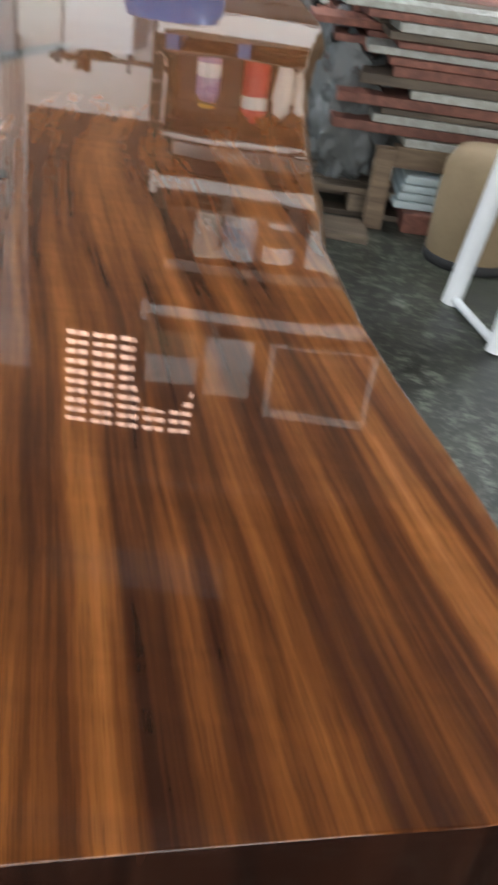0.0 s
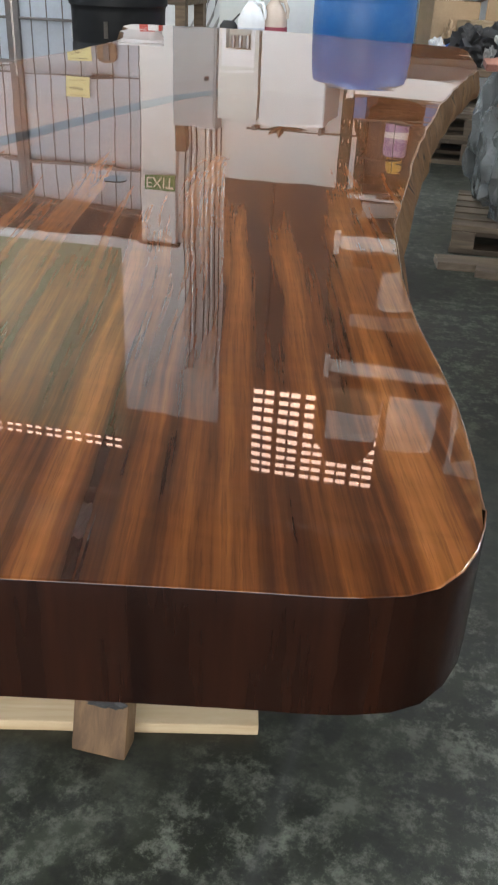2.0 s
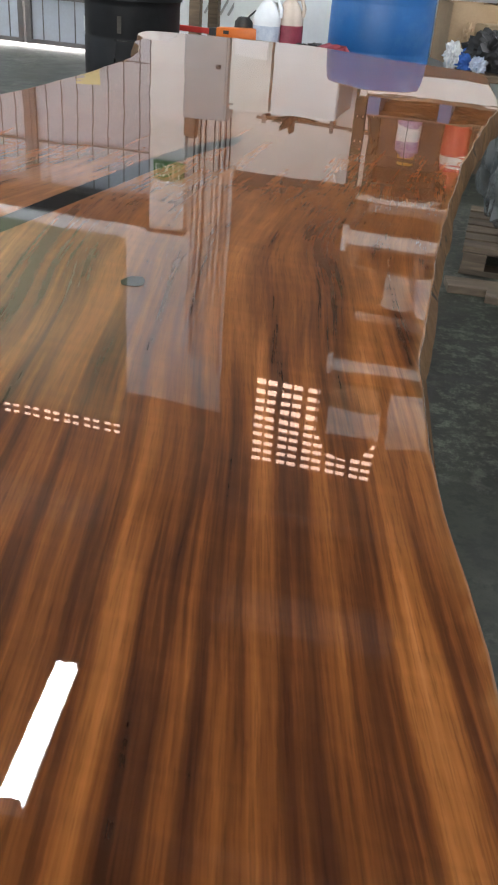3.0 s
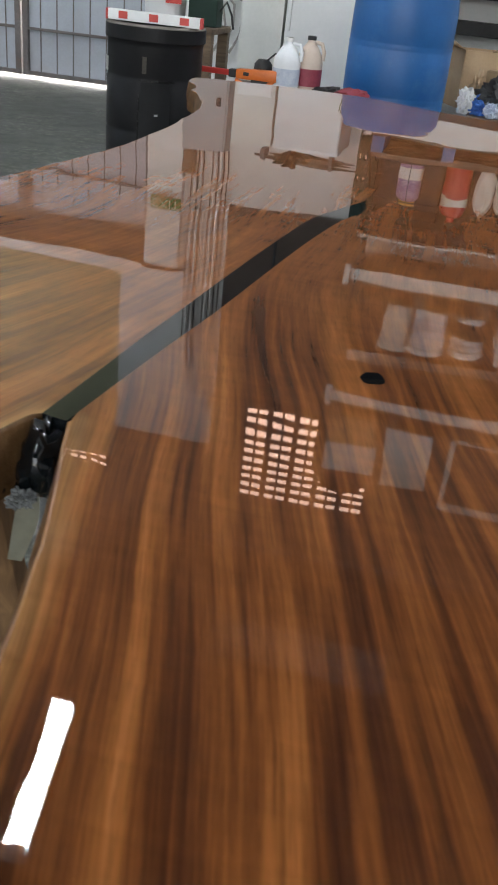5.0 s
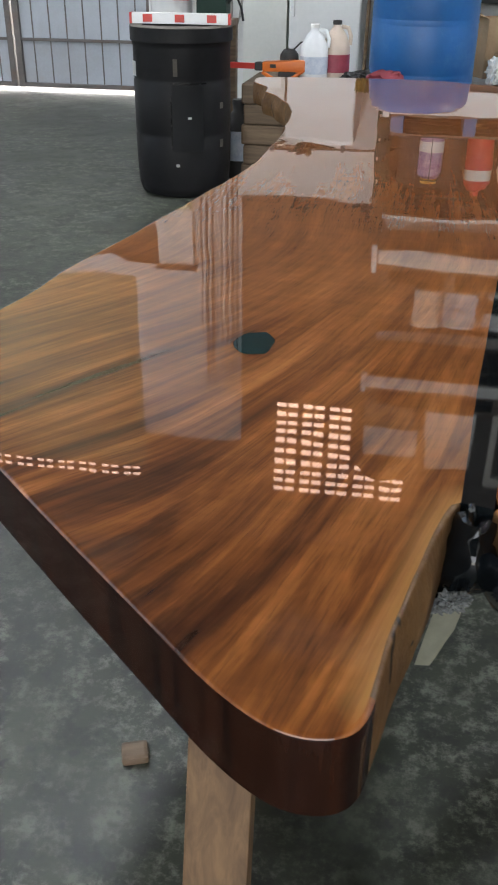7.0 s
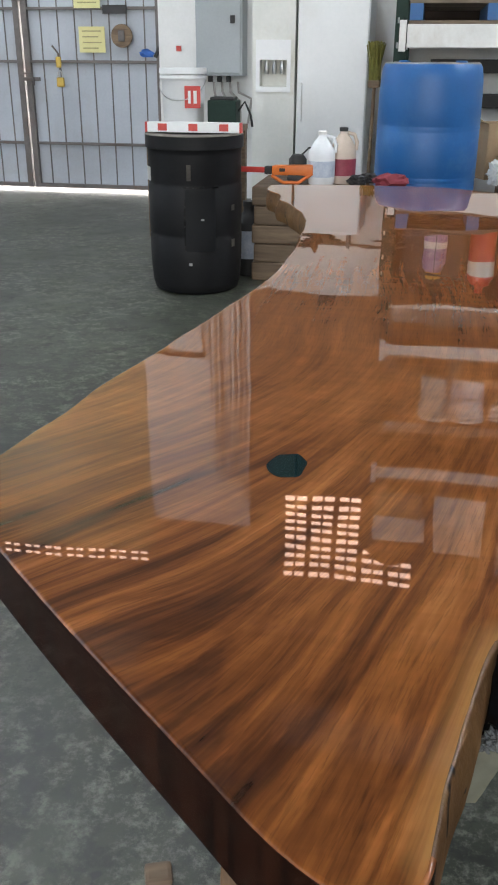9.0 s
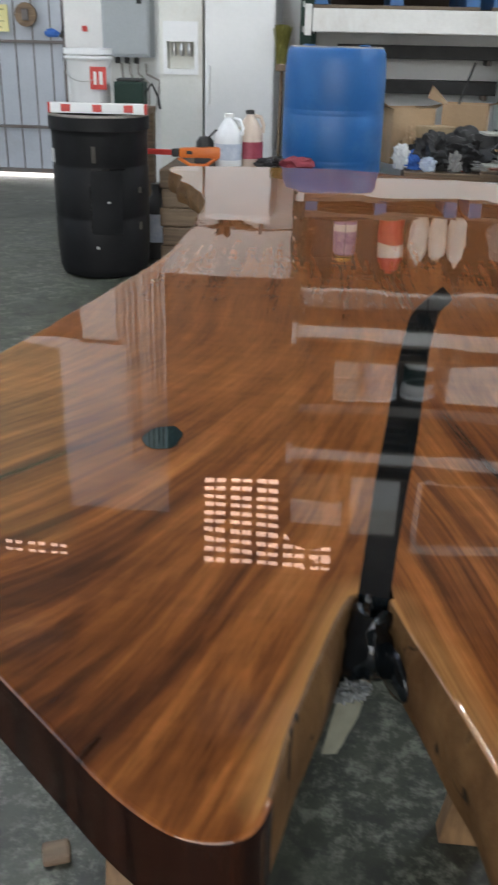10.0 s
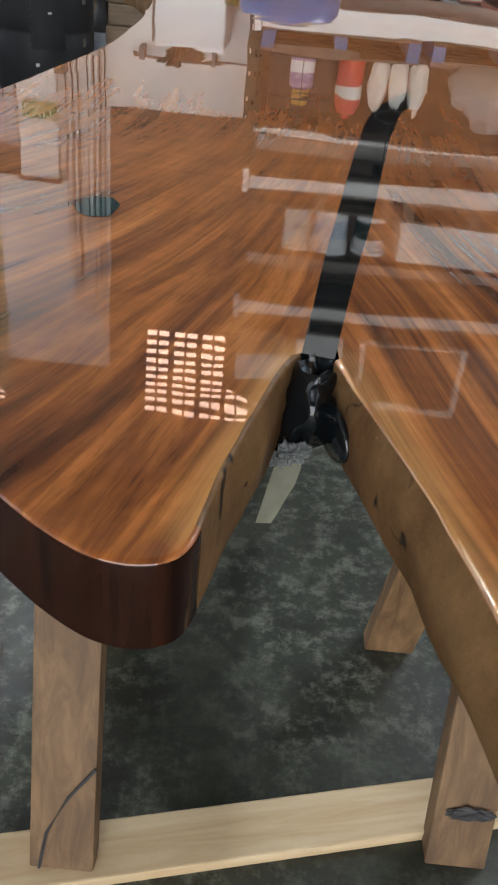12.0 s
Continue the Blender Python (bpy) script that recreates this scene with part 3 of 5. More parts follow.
def paper(name, x, z, w, h, material, label, bars=0, turn=0.0):
    p = thing(name, (x, 7.515, z), label, "notice")
    p.matrix_world = pose(x, 7.515, z, 0, turn, 0)
    part("sheet", box(-w / 2, w / 2, -0.002, 0.002, -h / 2, h / 2), material, p)
    for i in range(bars):
        zz = h / 2 - h * (i + 0.8) / (bars + 0.6)
        part("text_bar", box(-w * 0.36, w * (0.36 - 0.12 * (i % 2)), -0.004, -0.0025, zz - h * 0.022, zz + h * 0.022), M_FADEDINK, p, "faded bar of writing")
    return p


paper("notice", -3.05, 1.31, 0.24, 0.21, M_YELLOW, "yellow paper notice taped to the gate", 4)
paper("notice", -3.08, 1.66, 0.24, 0.20, M_YELLOW, "yellow paper notice higher on the gate", 3)
paper("notice", -2.83, 1.55, 0.22, 0.07, M_DARK, "dark plate on the gate rail")
disc = thing("gate_disc", (-2.77, 7.505, 1.34), "rusty round metal disc hanging on the gate", "disc")
part("plate", tube([(0, -0.012, 0), (0, 0.012, 0)], 0.095, 24), M_BARK, disc)
part("boss", box(-0.03, 0.03, -0.026, -0.012, -0.045, 0.045, 0.008), M_STEEL, disc)
chime = thing("hanging_padlock", (-3.36, 7.50, 1.0), "yellow padlock and tags hanging on a hook", "padlock")
part("body", box(-0.035, 0.035, -0.03, 0.0, -0.08, 0.0, 0.012), M_AMBER, chime)
part("shackle", tube([(-0.02, -0.015, 0), (-0.02, -0.015, 0.04), (0.0, -0.015, 0.06), (0.02, -0.015, 0.04), (0.02, -0.015, 0)], 0.006), M_CHROME, chime)
part("tag", box(-0.03, 0.02, -0.03, -0.01, 0.08, 0.17, 0.012), M_AMBER, chime)
part("cord", tube([(0, -0.01, 0.06), (-0.01, -0.01, 0.2), (-0.06, -0.01, 0.26)], 0.008), M_STEEL, chime)
rag = thing("gate_rag", (-2.55, 7.5, 1.17), "blue cloth and dark strap hung on the gate rail", "cloth")
part("cloth", lump(0.06, 0.022, 0.035, 3.0, 0.4), M_BLUERAG, rag, smooth=True)
part("strap", tube([(0.08, -0.01, 0.0), (0.13, -0.01, 0.1), (0.19, -0.01, 0.22), (0.24, -0.01, 0.24)], 0.016), M_DARK, rag, smooth=True)

# ---------------------------------------------------------------- switch box, conduits, sign
sw = thing("switch_box", (-1.84, 7.30, 1.03), "grey steel electrical switch box on the wall", "switch box")
part("body", box(-0.20, 0.20, -0.07, 0.147, 0.0, 0.87, 0.01), M_GREYBOX, sw)
part("door", box(-0.185, 0.185, -0.085, -0.0705, 0.02, 0.85, 0.006), M_GREYBOX, sw)
part("handle", box(0.10, 0.14, -0.105, -0.085, 0.40, 0.46, 0.006), M_DARK, sw, "small black door catch")
for x in (-0.10, -0.02, 0.06):
    part("gland", lathe([(0.022, -0.05), (0.022, 0.0)], 12, x, 0.03), M_DARK, sw)
cab = thing("cables", (-1.8, 7.38, 0.45), "loose grey cables below the switch box", "cable")
for k in range(4):
    x = -0.12 + 0.07 * k
    part("cable", tube([(x, 0, 0.53), (x + 0.01, -0.02, 0.45), (x + 0.04 + 0.03 * k, -0.05, 0.34 + 0.02 * k), (x + 0.10, -0.04, 0.22), (x + 0.06, -0.01, 0.10), (x, 0, 0.0)], 0.011), M_PVC, cab, smooth=True)
# the thin dark ones stand in for shadow gaps between the pale pipes
for k, (x, top, dark) in enumerate(((-1.985, 3.95, 1), (-1.955, 4.3, 0), (-1.925, 4.3, 1), (-1.90, 4.35, 0), (-1.875, 4.1, 1), (-1.79, 4.4, 1), (-1.762, 4.4, 0), (-1.735, 4.3, 1), (-1.708, 4.4, 0), (-1.682, 4.1, 1), (-1.64, 4.48, 1))):
    c = thing("conduit", (x, 7.42, 1.9), "thin brown line standing in for a shadow gap between pipes" if dark else "pale conduit pipe rising up the wall", "conduit", "wall conduits")
    part("pipe", tube([(0, 0, 0.0), (0.004, 0, 0.5), (-0.004, 0, 1.1), (0.004, 0, (top - 1.9) * 0.8), (0, 0, top - 1.9)], 0.006 if dark else 0.015), M_TANWALL if dark else M_BEAM, c, smooth=True)
c = thing("conduit", (-1.2, 7.41, 4.35), "dark cable running under the vent blocks", "conduit", "wall conduits")
part("pipe", tube([(-0.45, 0, 0.2), (-0.42, 0, 0.02), (-0.3, 0, 0.0), (0.6, 0, 0.02)], 0.010), M_DARK, c, smooth=True)
c = thing("conduit", (-1.12, 7.42, 2.36), "thin dark pipe on the brown wall", "conduit", "wall conduits")
part("pipe", tube([(0, 0, 0), (0, 0, 1.0), (0, 0, 2.0)], 0.014), M_DARK, c, smooth=True)

sign = thing("exit_sign", (-2.20, 7.35, 2.42), "green and cream exit sign on the pilaster", "sign")
part("plate", box(-0.15, 0.15, -0.016, 0.008, -0.07, 0.07, 0.004), M_GREEN, sign)
letters("EXIT", 0.135, 0.002, M_SIGNTEXT, sign, (0, -0.019, 0))
junction = thing("junction_box", (-2.0, 7.33, 2.02), "brown weathered box fixed beside the switch box", "junction box")
part("body", box(-0.055, 0.055, -0.02, 0.11, -0.13, 0.10, 0.02), M_BARK, junction)
spot = thing("red_tag", (-2.22, 7.355, 1.24), "small red sticker on the pilaster", "sticker")
part("sticker", box(-0.022, 0.022, -0.002, 0.003, -0.022, 0.022, 0.006), M_RED, spot)


# ---------------------------------------------------------------- white cabinets by the wall
def steel_cabinet():
    c = thing("steel_cabinet", (-0.83, 6.62, 0.0), "tall white enamelled steel cabinet against the wall", "cabinet")
    part("body", box(-0.27, 0.27, 0.02, 0.75, 0.08, 1.69, 0.01), M_WHITE, c)
    part("plinth", box(-0.26, 0.26, 0.04, 0.74, 0.0, 0.08), M_DARK, c)
    part("door", box(-0.262, 0.262, -0.002, 0.018, 0.10, 1.67, 0.006), M_WHITE, c)
    h = part("handle", box(-0.245, -0.222, -0.03, -0.002, 0.72, 1.0, 0.006), M_WHITE, c)
    return c


def cream_cooler():
    c = thing("cream_cooler", (-1.28, 6.62, 0.0), "stained cream cooler unit with a dispensing recess", "cooler")
    bm = wall_sheet(-0.165, 0.165, 0.0, 0.10, 0.06, 1.66, [(-0.105, 0.105, 0.97, 1.16)])
    part("front", bm, M_CREAM, c)
    part("body", box(-0.165, 0.165, 0.104, 0.7, 0.06, 1.66, 0.008), M_CREAM, c)
    part("surround", wall_sheet(-0.135, 0.135, -0.012, -0.001, 0.93, 1.30, [(-0.105, 0.105, 0.97, 1.16)]), M_WHITE, c)
    for x in (-0.06, 0.0, 0.06):
        part("tap", lathe([(0.016, 1.06), (0.02, 1.10), (0.012, 1.155)], 12, x, 0.05), M_CHROME, c)
    part("foot", box(-0.15, 0.15, 0.02, 0.68, 0.0, 0.058), M_DARK, c)
    return c


steel_cabinet()
cream_cooler()
pot = thing("dried_plant", (-0.93, 6.80, 1.69), "brown dried leaves with green tips on the cabinet", "plant")
for k in range(16):
    a, l = k * 2.4, 0.10 + 0.05 * (k % 3)
    tip = (math.cos(a) * l * 1.2, math.sin(a) * l - 0.05, 0.04 + 0.09 * ((k * 7) % 5) / 5)
    bm = bmesh.new()
    side = Vector((-math.sin(a), math.cos(a), 0)) * 0.028
    b0, mid, end = Vector((0, 0, 0.0)), Vector(tip) * 0.55 + Vector((0, 0, 0.04)), Vector(tip)
    q = [bm.verts.new(p) for p in (b0 - side * 0.4, b0 + side * 0.4, mid + side, end, mid - side)]
    bm.faces.new(q)
    bmesh.ops.solidify(bm, geom=bm.faces[:], thickness=0.004)
    part("leaf", bm, M_BARK if k % 4 else M_UPRIGHT, pot)
broom = thing("yard_broom", (-0.50, 6.35, 0.0), "yellow-green bristle broom standing head up beside the rack", "broom")
part("handle", tube([(0.0, 0.0, 0.0), (0.005, 0.01, 0.5), (0.01, 0.02, 1.0)], 0.013, 10), M_BARK, broom, smooth=True)
part("stock", box(-0.03, 0.05, -0.10, 0.14, 0.98, 1.03, 0.008), M_BARK, broom)
brush = random.Random(3)
bm = bmesh.new()
for k in range(150):
    x, y = brush.uniform(-0.025, 0.045), brush.uniform(-0.09, 0.13)
    tube([(x, y, 1.03), (x + brush.uniform(-0.01, 0.01), y + brush.uniform(-0.02, 0.02), 1.16), (x + brush.uniform(-0.03, 0.03), y + brush.uniform(-0.04, 0.04), 1.26 + brush.uniform(-0.02, 0.03))], 0.004, 4, bm)
part("bristle_head", bm, M_BRISTLE, broom, "frayed yellow-green bristles")
rod = thing("curtain_rod", (-0.62, 7.30, 1.86), "thin brown rod and pegs above the cabinet", "rod")
part("rod", tube([(-0.75, 0, 0), (0, 0, 0.0), (0.55, 0, -0.01)], 0.014), M_BARK, rod, smooth=True)
part("bracket", box(-0.09, -0.06, -0.02, 0.15, -0.06, 0.03, 0.004), M_STEEL, rod)
part("bracket", box(-0.70, -0.66, -0.02, 0.15, -0.04, 0.03, 0.004), M_STEEL, rod)

# ---------------------------------------------------------------- strip lamp
lamp = thing("strip_lamp", (-1.44, 2.92, 4.98), "lit twin-tube fluorescent strip lamp hung from the roof", "lamp", "roof lamps", turn=8.5)
part("tray", box(-0.09, 0.09, -0.60, 0.60, 0.03, 0.09, 0.01), M_WHITE, lamp)
for x in (-0.045, 0.045):
    part("tube", tube([(x, -0.57, 0.0), (x, 0, 0.0), (x, 0.57, 0.0)], 0.019, 12), M_TUBE, lamp, "glowing white tube", smooth=True)
for y in (-0.58, 0.58):
    part("cap", box(-0.075, 0.075, y - 0.012, y + 0.012, -0.025, 0.03, 0.004), M_WHITE, lamp)
for y in (-0.45, 0.45):
    part("rod", tube([(0, y, 0.09), (0, y, ROOF - 4.98)], 0.006, 8), M_STEEL, lamp)
# extra copies out of view, added only to brighten the hall
for x, y in ((-4.6, 5.9), (4.4, 5.8), (4.4, 4.0), (-1.2, -4.2)):
    copy_thing(lamp, pose(x, y, 4.98, 0, 0, 8.5))


# ---------------------------------------------------------------- pallet rack
def rack_upright(x):
    u = thing("rack_upright", (x, 6.25, 0.0), "dark green perforated pallet rack upright", "rack", "pallet rack")
    for y in (0.0, 1.02):
        part("post", wall_sheet(-0.042, 0.042, y - 0.002, y + 0.06, 0.02, 4.3, [(s * 0.022 - 0.008, s * 0.022 + 0.008, 0.12 + 0.16 * k, 0.16 + 0.16 * k) for s in (-1, 1) for k in range(26)]), M_UPRIGHT, u)
        part("base_plate", box(-0.06, 0.06, y - 0.03, y + 0.09, 0.0, 0.02, 0.003), M_STEEL, u)
    for k in range(4):
        z = 0.3 + k * 1.0
        part("brace", tube([(0, 0.06, z), (0, 1.02, z + (0.7 if k % 2 else 0.0) + (0.0 if k % 2 else 0.0))], 0.014, 8), M_UPRIGHT, u)
    return u


for x in (-0.32, 2.45):
    rack_upright(x)


def rack_beam(z, y, h, label="white step beam of the pallet rack, scuffed"):
    b = thing("rack_beam", (1.065, y, z), label, "rack beam", "pallet rack")
    part("beam", box(-1.34, 1.34, -0.045, -0.006, -h / 2, h / 2, 0.006), M_BEAM, b)
    for s in (-1, 1):
        part("end_plate", box(s * 1.37 - 0.024, s * 1.37 + 0.024, -0.05, -0.006, -0.10, 0.10, 0.003), M_BEAM, b)
    return b


for z, h in ((1.32, 0.15), (2.485, 0.11), (3.56, 0.10)):
    rack_beam(z, 6.25, h)
    rack_beam(z, 7.33, h)


def pallet(x, y, z, w, d, h, material, label, blocks=None):
    p = thing("pallet", (x, y, z), label, "pallet", "pallets")
    for k in range(6):
        yy = -d / 2 + d * (k + 0.5) / 6
        part("deck_board", box(-w / 2, w / 2, yy - d / 15, yy + d / 15, h - 0.022, h, 0.002), material, p)
    for k in range(3):
        xx = -w / 2 + 0.05 + (w - 0.1) * k / 2
        part("stringer", box(xx - 0.045, xx + 0.045, -d / 2, d / 2, 0.022, h - 0.023, 0.003), blocks or material, p)
    for yy in (-d / 2 + 0.05, 0, d / 2 - 0.05):
        part("bottom_board", box(-w / 2, w / 2, yy - 0.045, yy + 0.045, 0.0, 0.0215, 0.002), material, p)
    return p


for x, m, l in ((0.30, M_PALLETBLUE, "brown pallet with blue painted stringers on the rack"), (1.52, M_PALLETBLUE, "brown pallet with blue painted stringers on the rack")):
    pallet(x, 6.78, 1.396, 1.14, 1.16, 0.15, M_PALLET, l, m)
for z in (2.541, 3.611):
    for x in (0.30, 1.52):
        pallet(x, 6.78, z, 1.14, 1.16, 0.16, M_PALLET, "weathered grey-brown pallet on the rack")


def carton(x, y, z, w, d, h, label, turn=0.0, material=None, tape=True):
    c = thing("carton", (x, y, z), label, "box", turn=turn)
    part("body", box(-w / 2, w / 2, -d / 2, d / 2, 0, h, 0.005), material or M_CARD, c)
    if tape:
        part("tape", box(-w / 2 + 0.002, w / 2 - 0.002, -0.03, 0.03, h, h + 0.0015), M_TAN, c)
    for s in (-1, 1):
        part("flap", box(-w / 2 + 0.004, w / 2 - 0.004, min(s * d * 0.02, s * (d / 2 - 0.004)), max(s * d * 0.02, s * (d / 2 - 0.004)), h + 0.002, h + 0.005), material or M_CARD, c)
    return c


def pail(x, y, z, r, h, label, material=None, band=None):
    p = thing("pail", (x, y, z), label, "bucket", "pails on the rack" if z > 2 else "")
    mt = material or M_WHITE
    part("body", lathe([(r * 0.86, 0), (r * 0.88, 0.01), (r * 0.97, h * 0.86), (r * 0.985, h * 0.87)], 28), mt, p, smooth=True)
    part("rim", lathe([(r, h * 0.80), (r * 1.04, h * 0.82), (r * 1.04, h * 0.86), (r, h * 0.88)], 28), mt, p, smooth=True)
    part("lid", lathe([(r * 1.05, h * 0.9), (r * 1.06, h * 0.93), (r * 1.04, h), (r * 0.98, h), (r * 0.96, h * 0.97)], 28), mt, p, smooth=True)
    part("bail", tube([(r * math.cos(a) * 1.05, -abs(math.sin(a)) * r * 1.07, h * 0.8 - 0.13 * math.sin(a)) for a in [math.pi * k / 12 for k in range(13)]], 0.003, 6), M_CHROME, p)
    if band:
        part("label", lathe([(r * 0.915, h * 0.25), (r * 0.95, h * 0.65)], 28), band, p, "printed label", smooth=True)
    return p


pail(0.16, 6.5, 2.703, 0.13, 0.40, "white plastic pail with lid on a pallet", M_WHITECLOTH)
pail(0.42, 6.45, 2.703, 0.15, 0.37, "white pail with a printed label", M_WHITE, M_LABELBLUE)
pail(0.75, 6.48, 2.703, 0.14, 0.36, "white pail with a dark label", M_WHITE, M_UPRIGHT)
carton(1.45, 6.55, 2.703, 0.95, 0.5, 0.36, "long pale carton on the rack", 0, M_PAPER)
carton(-0.08, 6.5, 3.773, 0.44, 0.5, 0.24, "tan carton on the top level", 0, M_TAN)
carton(-0.06, 6.5, 4.016, 0.46, 0.46, 0.26, "pale carton stacked on another", 3, M_PAPER)
carton(0.46, 6.5, 3.773, 0.42, 0.5, 0.30, "pale carton on the top level", -2, M_PAPER)
carton(0.45, 6.5, 4.076, 0.40, 0.5, 0.25, "light carton stacked on another", 2, M_WHITECLOTH)
sack = thing("dark_sack", (-0.10, 6.55, 4.284), "dark rounded sack on top of the cartons", "sack")
part("sack", lump(0.26, 0.22, 0.20, 5.0, 0.12), M_DARK, sack, smooth=True)
fr = thing("window_frame", (1.28, 6.30, 3.775), "pale empty wooden window frame leaning on the rack", "frame")
part("frame", wall_sheet(-0.47, 0.47, 0.0, 0.05, 0.0, 0.74, [(-0.42, 0.42, 0.05, 0.65)]), M_WHITECLOTH, fr)


def crate_basket():
    b = thing("wire_basket", (0.05, 6.42, 1.548), "dark wire basket of tins with a purple label", "basket")
    part("liner", box(-0.235, 0.235, 0.165, 0.175, 0.0, 0.45), M_DARK, b)
    for z in (0.01, 0.30, 0.46):
        part("hoop", tube([(-0.25, -0.18, z), (0.25, -0.18, z), (0.25, 0.18, z), (-0.25, 0.18, z), (-0.25, -0.18, z)], 0.008, 8), M_DARK, b)
    for k in range(5):
        x = -0.24 + 0.12 * k
        part("wire", tube([(x, -0.185, 0.01), (x, -0.185, 0.46)], 0.0028, 6), M_DARK, b)
    part("base", box(-0.25, 0.25, -0.18, 0.18, 0.0, 0.012), M_DARK, b)
    return b


crate_basket()
tin = thing("tin", (0.05, 6.42, 1.56), "tin with a purple and white label and yellow lid", "tin")
part("body", lathe([(0.085, 0), (0.09, 0.02), (0.09, 0.27), (0.06, 0.30)], 28), M_PURPLE, tin, smooth=True)
part("label", lathe([(0.0915, 0.06), (0.0915, 0.14)], 28), M_PAPER, tin, "white printed band", smooth=True)
part("lid", lathe([(0.062, 0.30), (0.062, 0.35), (0.05, 0.36)], 28), M_AMBER, tin, smooth=True)
bottle = thing("red_cylinder", (0.41, 6.42, 1.548), "red cylinder with a pale printed band", "cylinder")
part("body", lathe([(0.09, 0), (0.10, 0.02), (0.10, 0.34), (0.07, 0.41), (0.03, 0.43), (0.03, 0.47)], 24), M_RED, bottle, smooth=True)
part("label", lathe([(0.1015, 0.24), (0.1015, 0.31)], 24), M_PAPER, bottle, "printed band")
for k, (x, h) in enumerate(((0.62, 0.36), (0.77, 0.33), (0.91, 0.35))):
    g = thing("hanging_glove", (x, 6.38, 1.548), "off-white cloth glove bundle on the pallet", "glove", "glove bundles")
    part("cloth", lump(0.075, 0.06, h / 1.75, 7.0 + k, 0.22), M_WHITECLOTH, g, smooth=True)
coil = thing("cable_coil", (0.74, 6.33, 1.95), "coil of black cable hung on the rack", "cable")
part("coil", tube([(0.11 * math.cos(a), 0.02 * math.sin(a * 3), 0.05 * math.sin(a)) for a in [k * 0.35 for k in range(38)]], 0.009, 6), M_DARK, coil)
part("hanger", tube([(0, 0, 0.04), (0, -0.03, 0.3), (0, -0.08, 0.46)], 0.004, 6), M_DARK, coil)
plank = thing("shelf_plank", (0.95, 6.36, 2.15), "thin pale batten lying under the second level", "batten")
part("batten", box(-1.24, 1.24, -0.03, 0.03, 0.0, 0.03, 0.004), M_BEAM, plank)
for x in (-1.2, 1.2):
    part("strap", box(x - 0.012, x + 0.012, -0.01, 0.0, 0.03, 0.29), M_STEEL, plank)
bagp = thing("plastic_bag", (1.5, 6.5, 1.548), "clear plastic bag of parts on the pallet", "bag")
part("film", lump(0.33, 0.24, 0.24, 11.0, 0.22), M_FILM, bagp, smooth=True)
part("content", lump(0.22, 0.16, 0.14, 12.0, 0.35), M_TAN, bagp, smooth=True)


# ---------------------------------------------------------------- the forked slab table
TOP, THICK = 0.76, 0.066
CROTCH_R = [(0.022, -0.005), (0.033, -0.042), (0.050, -0.09), (0.075, -0.17), (0.10, -0.27), (0.122, -0.37), (0.142, -0.47), (0.158, -0.535)]
END_R = [(0.158, -0.535), (0.172, -0.556), (0.20, -0.556), (0.35, -0.522), (0.50, -0.487), (0.60, -0.465), (0.655, -0.453), (0.685, -0.437), (0.70, -0.405), (0.703, -0.37)]
OUTER_R = [(0.703, -0.37), (0.69, -0.29), (0.675, -0.22), (0.655, -0.145), (0.633, -0.05), (0.613, 0.09), (0.600, 0.28), (0.592, 0.6), (0.592, 1.0), (0.605, 1.3), (0.625, 1.6), (0.640, 1.78), (0.625, 2.02), (0.605, 2.22), (0.585, 2.40), (0.55, 2.47)]
FAR = [(0.55, 2.47), (0.43, 2.52), (0.25, 2.58), (0.10, 2.66), (-0.05, 2.72), (-0.36, 2.71), (-0.60, 2.66), (-0.635, 2.63)]
OUTER_L = [(-0.635, 2.63), (-0.625, 2.52), (-0.56, 2.40), (-0.55, 2.30), (-0.50, 2.21), (-0.425, 1.98), (-0.398, 1.70), (-0.390, 1.45), (-0.402, 1.20), (-0.437, 0.98), (-0.478, 0.75), (-0.522, 0.52), (-0.546, 0.36), (-0.565, 0.25), (-0.575, 0.19)]
END_L = [(-0.575, 0.19), (-0.565, 0.155), (-0.54, 0.125), (-0.44, 0.025), (-0.34, -0.07), (-0.22, -0.18), (-0.165, -0.23), (-0.128, -0.256), (-0.104, -0.2645), (-0.084, -0.2635), (-0.070, -0.256), (-0.0625, -0.243), (-0.059, -0.228)]
CROTCH_L = [(-0.059, -0.228), (-0.054, -0.20), (-0.0455, -0.15), (-0.031, -0.085), (-0.014, -0.022), (-0.004, 0.0)]
RIVER_L = [(-0.004, 0.0), (0.006, 0.10), (0.018, 0.22), (0.032, 0.34), (0.050, 0.50), (0.075, 0.70), (0.10, 0.86), (0.14, 0.98), (0.172, 1.06)]
RIVER_R = [(0.172, 1.06), (0.180, 0.97), (0.150, 0.88), (0.118, 0.70), (0.094, 0.52), (0.070, 0.33), (0.050, 0.20), (0.036, 0.10), (0.022, -0.005)]


def rounded(points, step=0.025, waver=0.0, seed=0.0):
    line = smooth_line(points, step)
    for i, p in enumerate(line[1:-1], 1):
        d = (line[i + 1] - line[i - 1]).normalized()
        k = waver * (noise.noise(Vector((p.x * 9, p.y * 9, seed))) + 0.5 * noise.noise(Vector((p.x * 31, p.y * 31, seed))))
        line[i] = p + Vector((d.y, -d.x)) * k
    return line


